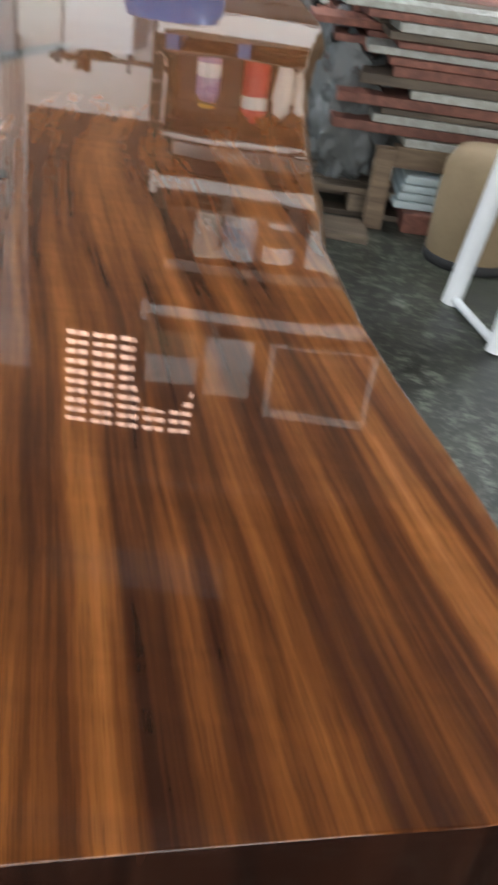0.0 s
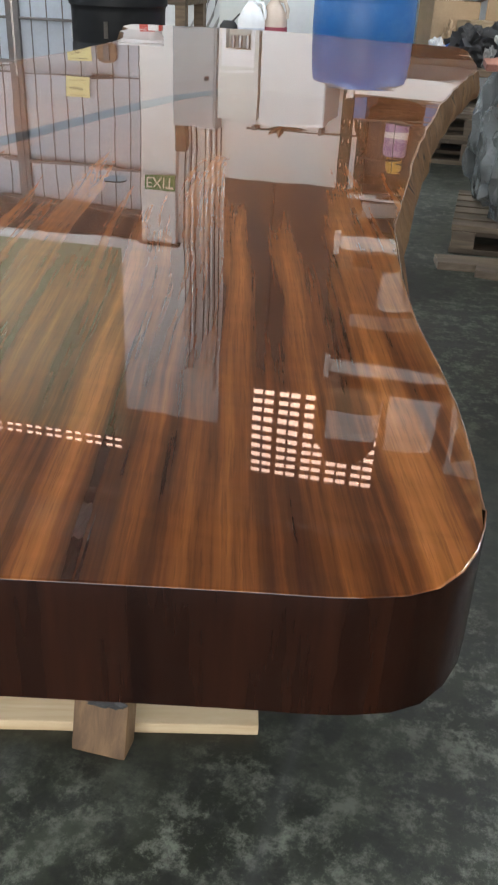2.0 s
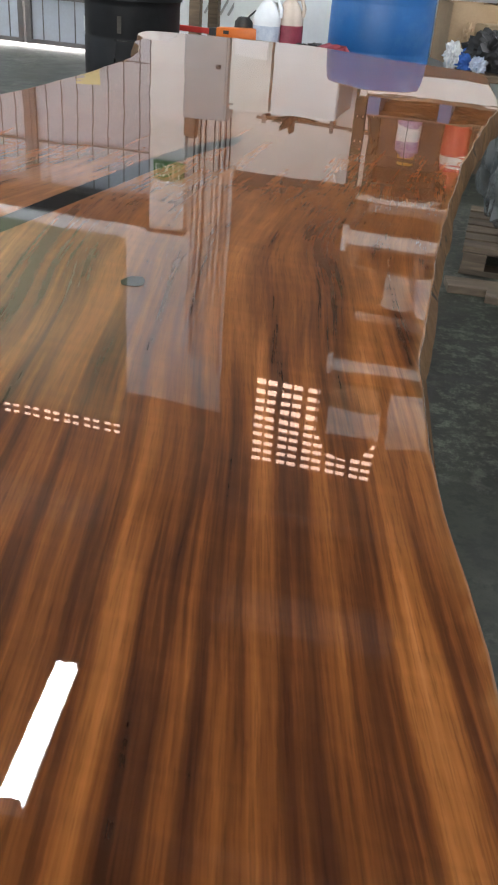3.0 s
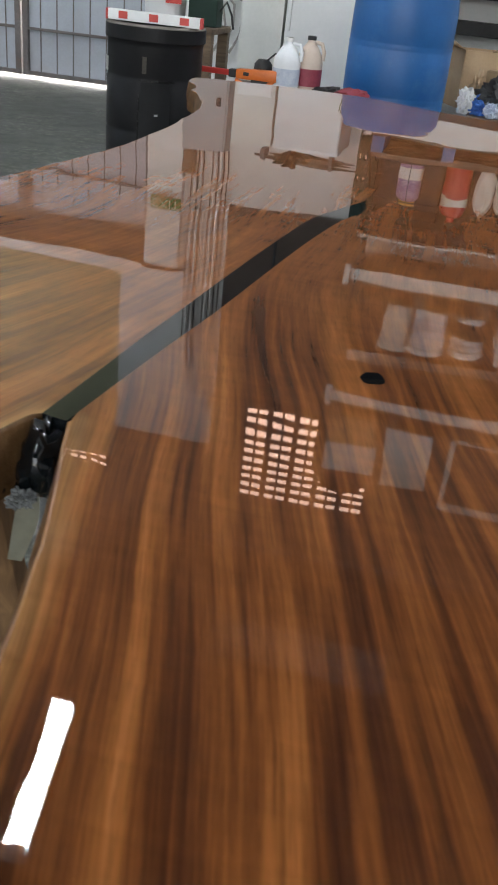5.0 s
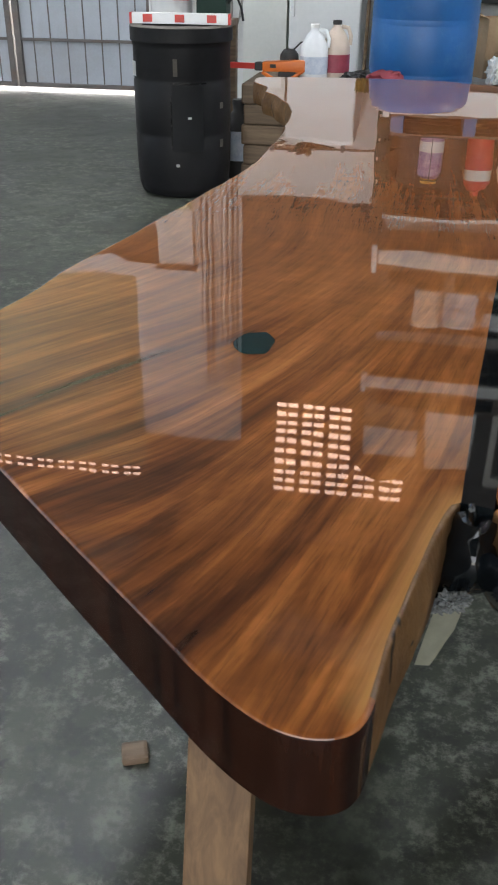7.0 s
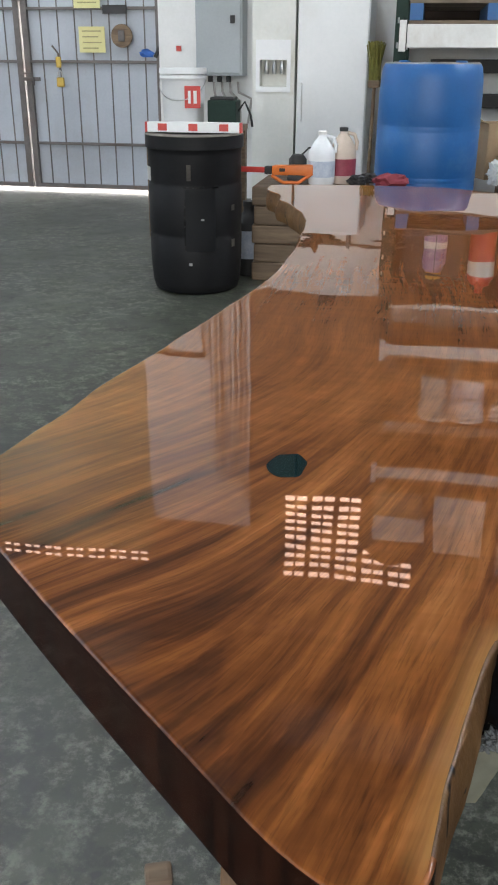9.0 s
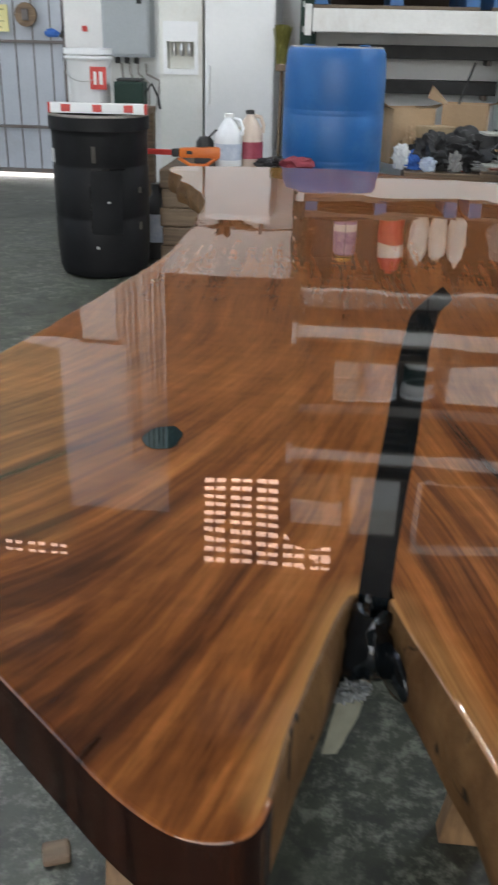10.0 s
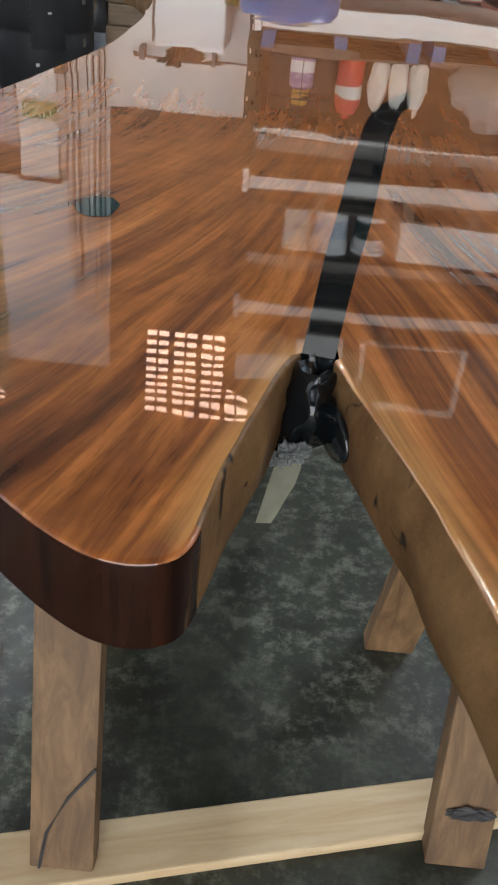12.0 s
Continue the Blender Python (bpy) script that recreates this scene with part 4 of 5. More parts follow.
SIDES = [("live_edge", rounded(CROTCH_R, 0.02, 0.003, 1.0)), ("sawn_end", rounded(END_R, 0.015)), ("live_edge", rounded(OUTER_R, 0.03, 0.004, 2.0)),
         ("sawn_end", rounded(FAR, 0.03, 0.004, 6.0)), ("live_edge", rounded(OUTER_L, 0.03, 0.005, 3.0)), ("sawn_end", rounded(END_L, 0.006)), ("live_edge", rounded(CROTCH_L, 0.012, 0.002, 4.0))]
RIMS = (0.004, 0.0012, 0.003, 0.003, 0.003, 0.004, 0.004)


def outward(line):
    """Unit vectors to the right of a line, which runs anticlockwise, hence out of the slab."""
    out = []
    for i in range(len(line)):
        d = line[min(i + 1, len(line) - 1)] - line[max(i - 1, 0)]
        out.append(Vector((d.y, -d.x)).normalized())
    return out


def river(v):
    return 0.013 + 0.09 * max(v, -0.05) + 0.06 * max(v - 0.3, 0)


def ease(v):
    v = min(max(v, 0.0), 1.0)
    return v * v * (3 - 2 * v)


def fibre(x, y):
    """The place across the fibres: the line of growth is followed up into the trunk."""
    left = x < river(y)
    px, py = x, y
    if py < 1.0:
        n = 18
        h = (1.0 - py) / n
        for _ in range(n):
            if left:
                px += h * ease((0.80 - py) / 0.55) * (0.22 + 1.15 * max(river(py) - px, 0.0))
            else:
                px -= h * ease((0.75 - py) / 0.65) * 0.25
            py += h
    swirl = 0.030 * noise.noise(Vector((x * 2.2, y * 1.1, 3.0))) + 0.016 * noise.noise(Vector((x * 6.5, y * 3.4, 8.0)))
    return px + swirl


def limb_of(x, y):
    """-1 in one limb, 1 in the other, 0 up in the trunk where they have grown together."""
    return (-1.0 if x < river(y) else 1.0) * ease((1.02 - y) / 0.75)


def slab():
    t = thing("slab_table_top", (0, 0, TOP), "forked live-edge hardwood slab under glossy clear lacquer, resting on timber legs", "table top")
    inner = []
    for (kind, line), rim in zip(SIDES, RIMS):
        o = outward(line)
        inner += [p - q * rim for p, q in zip(line[:-1], o[:-1])]
    inner += rounded(RIVER_L, 0.03) [:-1] + rounded(RIVER_R, 0.03)[:-1]
    bm = bmesh.new()
    f = bm.faces.new([bm.verts.new((p.x, p.y, 0)) for p in inner])
    bm.normal_update()
    bmesh.ops.triangulate(bm, faces=[f])
    for axis, lo, hi, step in ((0, -0.66, 0.72, 0.022), (1, -0.54, 2.74, 0.03)):
        no = Vector((1, 0, 0)) if axis == 0 else Vector((0, 1, 0))
        k = lo
        while k < hi:
            bmesh.ops.bisect_plane(bm, geom=bm.verts[:] + bm.edges[:] + bm.faces[:], dist=1e-5, plane_co=no * k, plane_no=no)
            k += step
    grain, rim = bm.loops.layers.uv.new("grain"), bm.loops.layers.uv.new("rim")
    live = np.array([(p.x, p.y) for kind, line in SIDES if kind == "live_edge" for p in line])
    late = np.array([0.0 if s in (0, 6) else 0.014 for s, (kind, line) in enumerate(SIDES) if kind == "live_edge" for p in line])
    for v in bm.verts:
        away = float((np.sqrt(((live - (v.co.x, v.co.y)) ** 2).sum(1)) + late).min())
        for l in v.link_loops:
            m = l.face.calc_center_median()
            x = v.co.x + (m.x - v.co.x) * 0.02
            l[grain].uv = (fibre(x, v.co.y), v.co.y)
            l[rim].uv = (away, limb_of(x, v.co.y))
    part("top_face", bm, M_SLAB, t, "figured orange-brown wood with dark streaks under clear lacquer")
    # rounded rims and sides, one for every stretch of the outline
    for s, (kind, line) in enumerate(SIDES):
        o = outward(line)
        bm = bmesh.new()
        grain, rim = bm.loops.layers.uv.new("grain"), bm.loops.layers.uv.new("rim")
        rings, edge = [], RIMS[s]
        for i, (p, q) in enumerate(zip(line, o)):
            ring = []
            for a in range(5):
                w = math.pi / 2 * a / 4
                ring.append(Vector((*(p - q * edge * (1 - math.sin(w))), -edge * (1 - math.cos(w)))))
            for k in range(1, 6):
                z = -edge - (THICK - edge) * k / 5
                e = 0.0
                if kind == "live_edge":
                    e = (0.010 * math.sin(math.pi * k / 6) + 0.006 * noise.noise(Vector((p.x * 14, p.y * 14, z * 30 + s)))) * min(1.0, 0.12 * i, 0.12 * (len(line) - 1 - i))
                ring.append(Vector((*(p + q * e), z)))
            rings.append([bm.verts.new(v) for v in ring])
        low = {}
        for a, b in zip(rings, rings[1:]):
            for k in range(9):
                fc = bm.faces.new((a[k], b[k], b[k + 1], a[k + 1]))
                fc.material_index = 0 if k < (0 if s == 6 else 3) else 1
                for l in fc.loops:
                    l[grain].uv, l[rim].uv = (fibre(l.vert.co.x, l.vert.co.y), l.vert.co.y), (0.004 if s in (0, 6) else 0.02 if kind == "live_edge" else 1.0, limb_of(l.vert.co.x, l.vert.co.y))
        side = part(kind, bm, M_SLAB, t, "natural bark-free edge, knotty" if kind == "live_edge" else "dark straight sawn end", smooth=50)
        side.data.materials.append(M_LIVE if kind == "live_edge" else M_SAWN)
    # underside
    bm = bmesh.new()
    under = [p for kind, line in SIDES for p in line[:-1]]
    bm.faces.new([bm.verts.new((p.x, p.y, -THICK)) for p in under])
    bm.normal_update()
    bmesh.ops.triangulate(bm, faces=bm.faces[:])
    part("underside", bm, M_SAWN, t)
    # resin in the crack between the limbs
    bm = bmesh.new()
    line = rounded(RIVER_L, 0.03)[:-1] + rounded(RIVER_R, 0.03)
    f = bm.faces.new([bm.verts.new((p.x, p.y, 0)) for p in line])
    bm.normal_update()
    bmesh.ops.triangulate(bm, faces=[f])
    low = bmesh.ops.extrude_face_region(bm, geom=bm.faces[:])
    for v in low["geom"]:
        if isinstance(v, bmesh.types.BMVert):
            v.co.z = -0.066
    part("resin_seam", bm, M_RESIN, t, "black resin filling the crack between the limbs")
    for x, y, r, sx, m in ((-0.225, 0.288, 0.030, 0.75, M_TEAL), (0.277, 0.215, 0.015, 0.9, M_RESIN)):
        bm = bmesh.new()
        ring = [bm.verts.new((x + r * sx * (1 + 0.22 * noise.noise(Vector((math.cos(a) * 1.3 + x * 9, math.sin(a) * 1.3, 0)))) * math.cos(a), y + r * 1.15 * (1 + 0.25 * noise.noise(Vector((math.cos(a) * 1.3, math.sin(a) * 1.3, 4 + y)))) * math.sin(a), 0.0006)) for a in [2 * math.pi * k / 26 for k in range(26)]]
        bm.faces.new(ring)
        part("knot", bm, m, t, "knot hole filled with dark resin")
    # resin that bulges out of the crotch
    bm = lump(0.024, 0.030, 0.040, 21.0, 0.4, 3.2)
    for v in bm.verts:
        v.co += Vector((0.004, -0.014, -0.076))
    part("resin_plug", bm, M_RESIN, t, "black shiny resin run in the crotch", smooth=90)
    bm = lump(0.005, 0.028, 0.022, 27.0, 0.15, 2.0)
    for v in bm.verts:
        v.co += Vector((0.037 - 0.38 * (v.co.y + 0.030), -0.044, -0.062))
    part("resin_smear", bm, M_RESIN, t, "dark resin smeared over the edge", smooth=90)
    for k, (x, y, z, r) in enumerate(((-0.004, -0.044, -0.074, 0.010), (-0.014, -0.042, -0.080, 0.007), (0.004, -0.046, -0.066, 0.006))):
        bm = lump(r, r * 0.6, r * 0.9, 22.0 + k, 0.8, 3.4, 4)
        for v in bm.verts:
            v.co += Vector((x, y, z))
        part("film_scrap", bm, M_BAG, t, "crumpled clear film under the resin", smooth=20)
    bm = bmesh.new()
    ends = [(-0.014, 0.006, -0.068), (-0.016, 0.006, -0.088), (-0.019, 0.003, -0.104), (-0.022, -0.004, -0.122), (-0.024, -0.008, -0.134), (-0.026, -0.013, -0.146)]
    rows = [[bm.verts.new((a, -0.034 + 0.02 * (z + 0.07), z)), bm.verts.new((b, -0.030 + 0.02 * (z + 0.07), z - 0.002))] for a, b, z in ends]
    for u, w in zip(rows, rows[1:]):
        bm.faces.new((u[0], u[1], w[1], w[0]))
    bmesh.ops.solidify(bm, geom=bm.faces[:], thickness=0.0012)
    part("tape", bm, M_TAPE, t, "strip of torn masking tape hanging down")
    return t


slab()


def leg(x, y, w, d, lean, label, top_x=0.0):
    """A splayed trestle leg; lean is how far its head lies behind its foot."""
    l = thing("table_leg", (x, y, 0), label, "leg", "table legs")
    h = TOP - THICK - 0.092
    bm = box(-w / 2, w / 2, -d / 2, d / 2, 0, h, 0.004)
    for v in bm.verts:
        v.co.y += lean * v.co.z / h
        v.co.x += top_x * v.co.z / h
    part("post", bm, M_LEG, l)
    return l


a = leg(-0.218, 0.003, 0.080, 0.040, 0.20, "brown timber leg with a dark crack", -0.012)
part("crack", tube([(-0.03, -0.0195, 0.002), (-0.02, 0.001, 0.07), (0.005, 0.017, 0.12), (0.036, 0.031, 0.16)], 0.0022, 6), M_DARK, a)
b = leg(0.286, 0.078, 0.080, 0.040, 0.16, "brown timber leg with a dark burn mark", 0.0)
part("burn_mark", lump(0.028, 0.004, 0.012, 71.0, 0.5, 3.0), M_DARK, b).location = (0.004, 0.000, 0.075)
leg(-0.25, 0.42, 0.080, 0.040, -0.17, "brown timber leg under the slab limb", 0.01)
leg(0.225, 0.45, 0.080, 0.040, -0.16, "brown timber leg behind the crotch", 0.03)
leg(-0.33, 2.08, 0.080, 0.040, 0.16, "brown timber leg at the far end")
leg(0.36, 2.08, 0.080, 0.040, 0.16, "brown timber leg at the far end")
leg(-0.33, 2.44, 0.080, 0.040, -0.16, "brown timber leg at the far end")
leg(0.36, 2.44, 0.080, 0.040, -0.16, "brown timber leg at the far end")
for x0, x1, y in ((-0.32, 0.38, 0.235), (-0.40, 0.44, 2.26)):
    hb = thing("trestle_beam", ((x0 + x1) / 2, y, TOP - THICK - 0.091), "brown timber beam carrying the slab", "beam", "trestle beams")
    part("beam", box((x0 - x1) / 2, (x1 - x0) / 2, -0.045, 0.045, 0, 0.09, 0.004), M_LEG, hb)
run = thing("floor_batten", (0.0, 0.068, 0.0), "pale new pine batten lying on the floor against the legs", "batten", turn=14.8)
part("batten", box(-0.62, 0.50, -0.04, 0.04, 0.0, 0.019, 0.003), M_PALE, run)
chip = thing("wood_offcut", (-0.42, 0.335, 0.0), "small dark wood offcut on the floor", "offcut", turn=20)
part("block", box(-0.022, 0.022, -0.02, 0.02, 0, 0.016, 0.007), M_BARK, chip)


# ---------------------------------------------------------------- drums and what stands by them
def blue_drum():
    r, h = 0.297, 0.885
    d = thing("plastic_drum", (-0.085, 4.955, 0.276), "blue plastic drum with moulded ribs standing on pallets", "drum")
    prof = [(0.247, 0.0), (0.274, 0.012), (0.286, 0.05), (0.293, 0.11), (r, 0.20), (r, 0.245), (r - 0.002, 0.252), (r + 0.003, 0.262), (r - 0.002, 0.272), (r, 0.28), (r + 0.001, 0.40), (r, 0.52), (r - 0.002, 0.527), (r + 0.003, 0.538), (r - 0.002, 0.549), (r, 0.556), (r - 0.003, 0.72), (r - 0.008, 0.80), (0.281, 0.855), (0.270, 0.876)]
    part("body", lathe(prof, 56), M_BLUE, d, smooth=60)
    part("head", lathe([(0.270, 0.876), (0.266, 0.882), (0.259, h), (0.247, h), (0.238, h - 0.02), (0.05, h - 0.016)], 56), M_DUSTRIM, d, "dusty tan rim and head of the drum", smooth=60)
    for s in (-1, 1):
        part("bung", lathe([(0.034, h - 0.022), (0.034, h + 0.004), (0.028, h + 0.008)], 20, s * 0.16, 0.0), M_BLUE, d, smooth=True)
    return d


blue_drum()
for z in (0.0, 0.138):
    pallet(0.15, 4.95, z, 1.05, 0.75, 0.137, M_PALLET, "grey pallet under the blue drum")


def black_drum():
    r, h = 0.249, 0.825
    d = thing("open_drum", (-1.295, 4.15, 0.0), "open black plastic drum patched with tape, on the floor", "drum")
    prof = [(0.210, 0.0), (0.228, 0.01), (0.241, 0.05), (r, 0.16), (r + 0.002, 0.30), (r - 0.003, 0.31), (r + 0.001, 0.32), (r + 0.002, 0.56), (r - 0.003, 0.57), (r, 0.58), (r, 0.72), (r + 0.003, 0.745), (r + 0.012, 0.75), (r + 0.012, h - 0.012)]
    part("body", lathe(prof, 52), M_BLACK, d, smooth=60)
    part("rim", lathe([(r + 0.012, h - 0.012), (r + 0.004, h), (r - 0.008, h), (r - 0.014, h - 0.02)], 52), M_DUSTBLACK, d, "dusty grey-tan rim", smooth=60)
    part("inside", lathe([(r - 0.014, h - 0.02), (r - 0.016, 0.1), (0.05, 0.05)], 52), M_BLACK, d, smooth=60)

    def patch(a0, a1, z0, z1, m, name, label):
        bm = bmesh.new()
        n = 10
        rows = [[bm.verts.new(((r + 0.005) * math.cos(radians(a0 + (a1 - a0) * k / n)), (r + 0.005) * math.sin(radians(a0 + (a1 - a0) * k / n)), z)) for k in range(n + 1)] for z in (z0, z1)]
        for k in range(n):
            bm.faces.new((rows[0][k], rows[0][k + 1], rows[1][k + 1], rows[1][k]))
        bmesh.ops.solidify(bm, geom=bm.faces[:], thickness=0.002)
        part(name, bm, m, d, label, smooth=True)
    patch(-88, -52, 0.24, 0.56, M_BLACKPATCH, "patch", "dark grey plastic patch")
    patch(-90, -88.3, 0.25, 0.50, M_BLACKTAPE, "gap", "black gap beside the patch")
    patch(-90, -48, 0.563, 0.571, M_BLACKTAPE, "gap", "black gap over the patch")
    patch(-160, -142, 0.585, 0.655, M_PAPER, "sticker", "torn white sticker")
    patch(-86, -81, 0.60, 0.68, M_DUSTBLACK, "mark", "pale scuffed marking")
    patch(-85, -81, 0.165, 0.18, M_PAPER, "mark", "pale scuffed marking")
    patch(-70, -66, 0.40, 0.41, M_PAPER, "mark", "pale scuffed marking")
    patch(-28, -22, 0.44, 0.47, M_DUSTBLACK, "mark", "pale scuffed marking")
    patch(-28, -22, 0.25, 0.29, M_DUSTBLACK, "mark", "pale scuffed marking")
    return d


black_drum()
lev = thing("spirit_level", (-1.27, 4.04, 0.826), "white and red spirit level lying across the drum rim", "level", turn=3)
part("body", box(-0.24, 0.24, -0.02, 0.02, 0.0, 0.05, 0.003), M_WHITE, lev)
for x in (-0.16, 0.0, 0.16):
    part("vial", box(x - 0.024, x + 0.024, -0.0225, 0.0225, 0.008, 0.043, 0.003), M_RED, lev, "red vial window")
for x in (-0.246, 0.246):
    part("end_cap", box(x - 0.006, x + 0.006, -0.021, 0.021, 0.0, 0.05, 0.002), M_RED, lev, "red end cap")

bench = thing("stand", (-1.72, 5.75, 0.0), "low dark timber stand behind the drum", "stand")
part("top", box(-0.26, 0.36, -0.25, 0.25, 0.70, 0.74, 0.004), M_BARK, bench)
for x in (-0.22, 0.32):
    for y in (-0.21, 0.21):
        part("leg", box(x - 0.035, x + 0.035, y - 0.035, y + 0.035, 0, 0.70), M_BARK, bench)
pail(-1.76, 5.72, 0.741, 0.155, 0.37, "white plastic bucket with a red printed label", M_WHITE)
lab = thing("bucket_label", (-1.66, 5.575, 0.86), "red and white label beside the bucket", "label")
part("card", box(-0.055, 0.055, 0.0, 0.004, 0, 0.14), M_RED, lab)
part("bar", box(-0.03, -0.012, -0.003, -0.0005, 0.03, 0.11), M_PAPER, lab, "pale bar of writing")
part("bar", box(0.008, 0.03, -0.003, -0.0005, 0.03, 0.11), M_PAPER, lab, "pale bar of writing")
dev = thing("charger", (-1.47, 5.70, 0.741), "small dark electrical charger on the stand", "charger")
part("body", box(-0.10, 0.10, -0.08, 0.08, 0, 0.17, 0.012), M_UPRIGHT, dev)
part("top", box(-0.085, 0.085, -0.065, 0.065, 0.17, 0.19, 0.01), M_DARK, dev)
part("lead", tube([(0.1, 0, 0.1), (0.15, -0.02, 0.16), (0.19, -0.02, 0.08), (0.2, 0, 0.0)], 0.008), M_DARK, dev, smooth=True)

# rough timber block with jugs and tools
blk = thing("timber_stack", (-0.72, 4.62, 0.0), "stack of rough dark timber baulks", "timber stack")
for k in range(5):
    z = 0.105 * k
    bm = box(-0.30 + 0.012 * (k % 2), 0.30 - 0.01 * (k % 3), -0.28, 0.28 - 0.02 * (k % 2), z + 0.001, z + 0.104, 0.01)
    part("baulk", bm, M_BARK, blk)


def jug(x, y, z, h, m, label, band):
    j = thing("plastic_jug", (x, y, z), label, "jug", "plastic jugs")
    r = 0.075
    bm = lathe([(r * 0.92, 0), (r, 0.012), (r, h * 0.55), (r * 0.94, h * 0.64), (r * 0.6, h * 0.80), (r * 0.28, h * 0.90), (r * 0.27, h * 0.93)], 28)
    part("body", bm, m, j, smooth=50)
    part("cap", lathe([(r * 0.32, h * 0.93), (r * 0.33, h * 0.99), (r * 0.28, h)], 16), M_PAPER if m is M_JUG else M_DARK, j, smooth=True)
    part("handle", tube([(r * 0.3, 0, h * 0.9), (r * 0.8, 0, h * 0.88), (r * 1.02, 0, h * 0.74), (r * 0.97, 0, h * 0.6)], 0.011), m, j, smooth=True)
    part("label", lathe([(r * 1.006, h * 0.15), (r * 1.008, h * 0.45)], 28), band, j, "printed label", smooth=True)
    return j


jug(-0.655, 4.52, 0.526, 0.285, M_JUG, "milky white plastic jug with a pale label", M_LABELBLUE)
jug(-0.545, 4.60, 0.526, 0.30, M_JUG2, "tan plastic jug with a maroon label", M_LABEL)
saw = thing("reciprocating_saw", (-0.90, 4.50, 0.526), "orange and black power saw lying on the timber", "power tool", turn=-6)
bm = box(-0.03, 0.21, -0.028, 0.028, 0.045, 0.098, 0.012)
for v in bm.verts:
    v.co.z += 0.10 * max(v.co.x, 0.0) * (0.6 if v.co.z > 0.07 else 0.15)
part("body", bm, M_ORANGE, saw, smooth=True)
part("nose", box(-0.075, -0.031, -0.022, 0.022, 0.048, 0.092, 0.008), M_DARK, saw, "black nose guard")
part("grip", box(0.06, 0.16, -0.031, 0.031, 0.016, 0.052, 0.012), M_DARK, saw, "black rubber grip")
part("vent", box(0.015, 0.05, -0.030, 0.030, 0.066, 0.086, 0.004), M_DARK, saw, "black vent")
part("handle", tube([(0.20, -0.01, 0.06), (0.13, -0.035, 0.012), (0.04, -0.035, 0.010), (-0.03, -0.01, 0.04)], 0.010, 10), M_ORANGE, saw, smooth=True)
part("motor", lathe([(0.045, 0.06), (0.052, 0.08), (0.05, 0.13), (0.03, 0.155)], 18, 0.10, 0.06), M_DARK, saw, smooth=True)
part("blade", box(-0.30, -0.02, -0.008, 0.008, 0.055, 0.085, 0.003), M_RED, saw, "long red bar")
part("lead", tube([(0.12, 0.06, 0.15), (0.16, 0.07, 0.19), (0.24, 0.08, 0.19), (0.28, 0.08, 0.16)], 0.005, 8), M_DARK, saw, smooth=True)
for k, (x, y) in enumerate(((-0.42, 4.50), (-0.36, 4.62))):
    w = thing("tool_scrap", (x - 0.03, y, 0.526), "small dark tool part on the timber", "tool", "tool scraps")
    part("scrap", lump(0.05, 0.04, 0.03, 31.0 + k, 0.5, 3.0), M_DARK, w, smooth=True)
blackjug = thing("black_bottle", (-1.07, 4.52, 0.0), "black chemical bottle with a white label on the floor", "bottle")
part("body", lathe([(0.085, 0), (0.09, 0.02), (0.09, 0.27), (0.06, 0.33), (0.03, 0.36), (0.03, 0.39)], 24), M_DARK, blackjug, smooth=50)
part("cap", lathe([(0.034, 0.39), (0.034, 0.42)], 16), M_DARK, blackjug)
part("label", lathe([(0.0915, 0.10), (0.0915, 0.26)], 24), M_LABELBLUE, blackjug, "white printed label", smooth=True)
rr = thing("red_rag", (-0.26, 4.42, 0.526), "crumpled dull red rag on the timber", "rag")
part("cloth", lump(0.085, 0.06, 0.04, 41.0, 0.45, 2.2), M_REDRAG, rr, smooth=True)
bk2 = thing("timber_stack", (-0.27, 4.45, 0.0), "short stack of rough dark timber", "timber stack")
for k in range(5):
    part("baulk", box(-0.14, 0.14, -0.11, 0.11, 0.105 * k + 0.001, 0.105 * k + 0.104, 0.01), M_BARK, bk2)


# ---------------------------------------------------------------- lumber and clutter beside the slab
def board(x, y, z, l, w, h, turn, material, tilt=0.0, label="rough sawn board on the lumber pile", group="lumber pile"):
    b = thing("board", (x, y, z), label, "board", group)
    b.matrix_world = pose(x, y, z, 0, tilt, turn)
    bm = box(-l / 2, l / 2, -w / 2, w / 2, 0, h, 0.004)
    for v in bm.verts:
        v.co.z += 0.006 * noise.noise(Vector((v.co.x * 2, v.co.y * 5, z * 7 + x)))
        v.co.x += 0.02 * noise.noise(Vector((v.co.y * 9, z * 5, 2.0)))
    part("plank", bm, material, b)
    return b


rng = random.Random(7)
z = 0.30
for k in range(15):
    h = rng.choice((0.02, 0.025, 0.03, 0.035))
    rowy = 2.72
    for q in range(4):
        w = rng.uniform(0.16, 0.24)
        m = rng.choice((M_REDWOOD, M_REDWOOD, M_REDWOOD, M_PALEWOOD, M_PALLET))
        board(1.95 + rng.uniform(-0.10, 0.16) - 0.012 * k, rowy + w / 2, z, 2.1 + rng.uniform(-0.15, 0.1), w, h, rng.uniform(-1.2, 1.2), m, label="red-brown rough sawn board on the lumber pile" if m is M_REDWOOD else "weathered pale board on the lumber pile")
        rowy += w + 0.02
    z += h + 0.003
for x, y in ((0.98, 2.68), (0.98, 3.60), (2.6, 2.68), (2.6, 3.6)):
    p = thing("lumber_post", (x, y, 0.0), "rough timber post holding the lumber", "post", "lumber posts")
    part("post", box(-0.035, 0.035, -0.03, 0.03, 0, 0.298, 0.004), M_BARK, p)
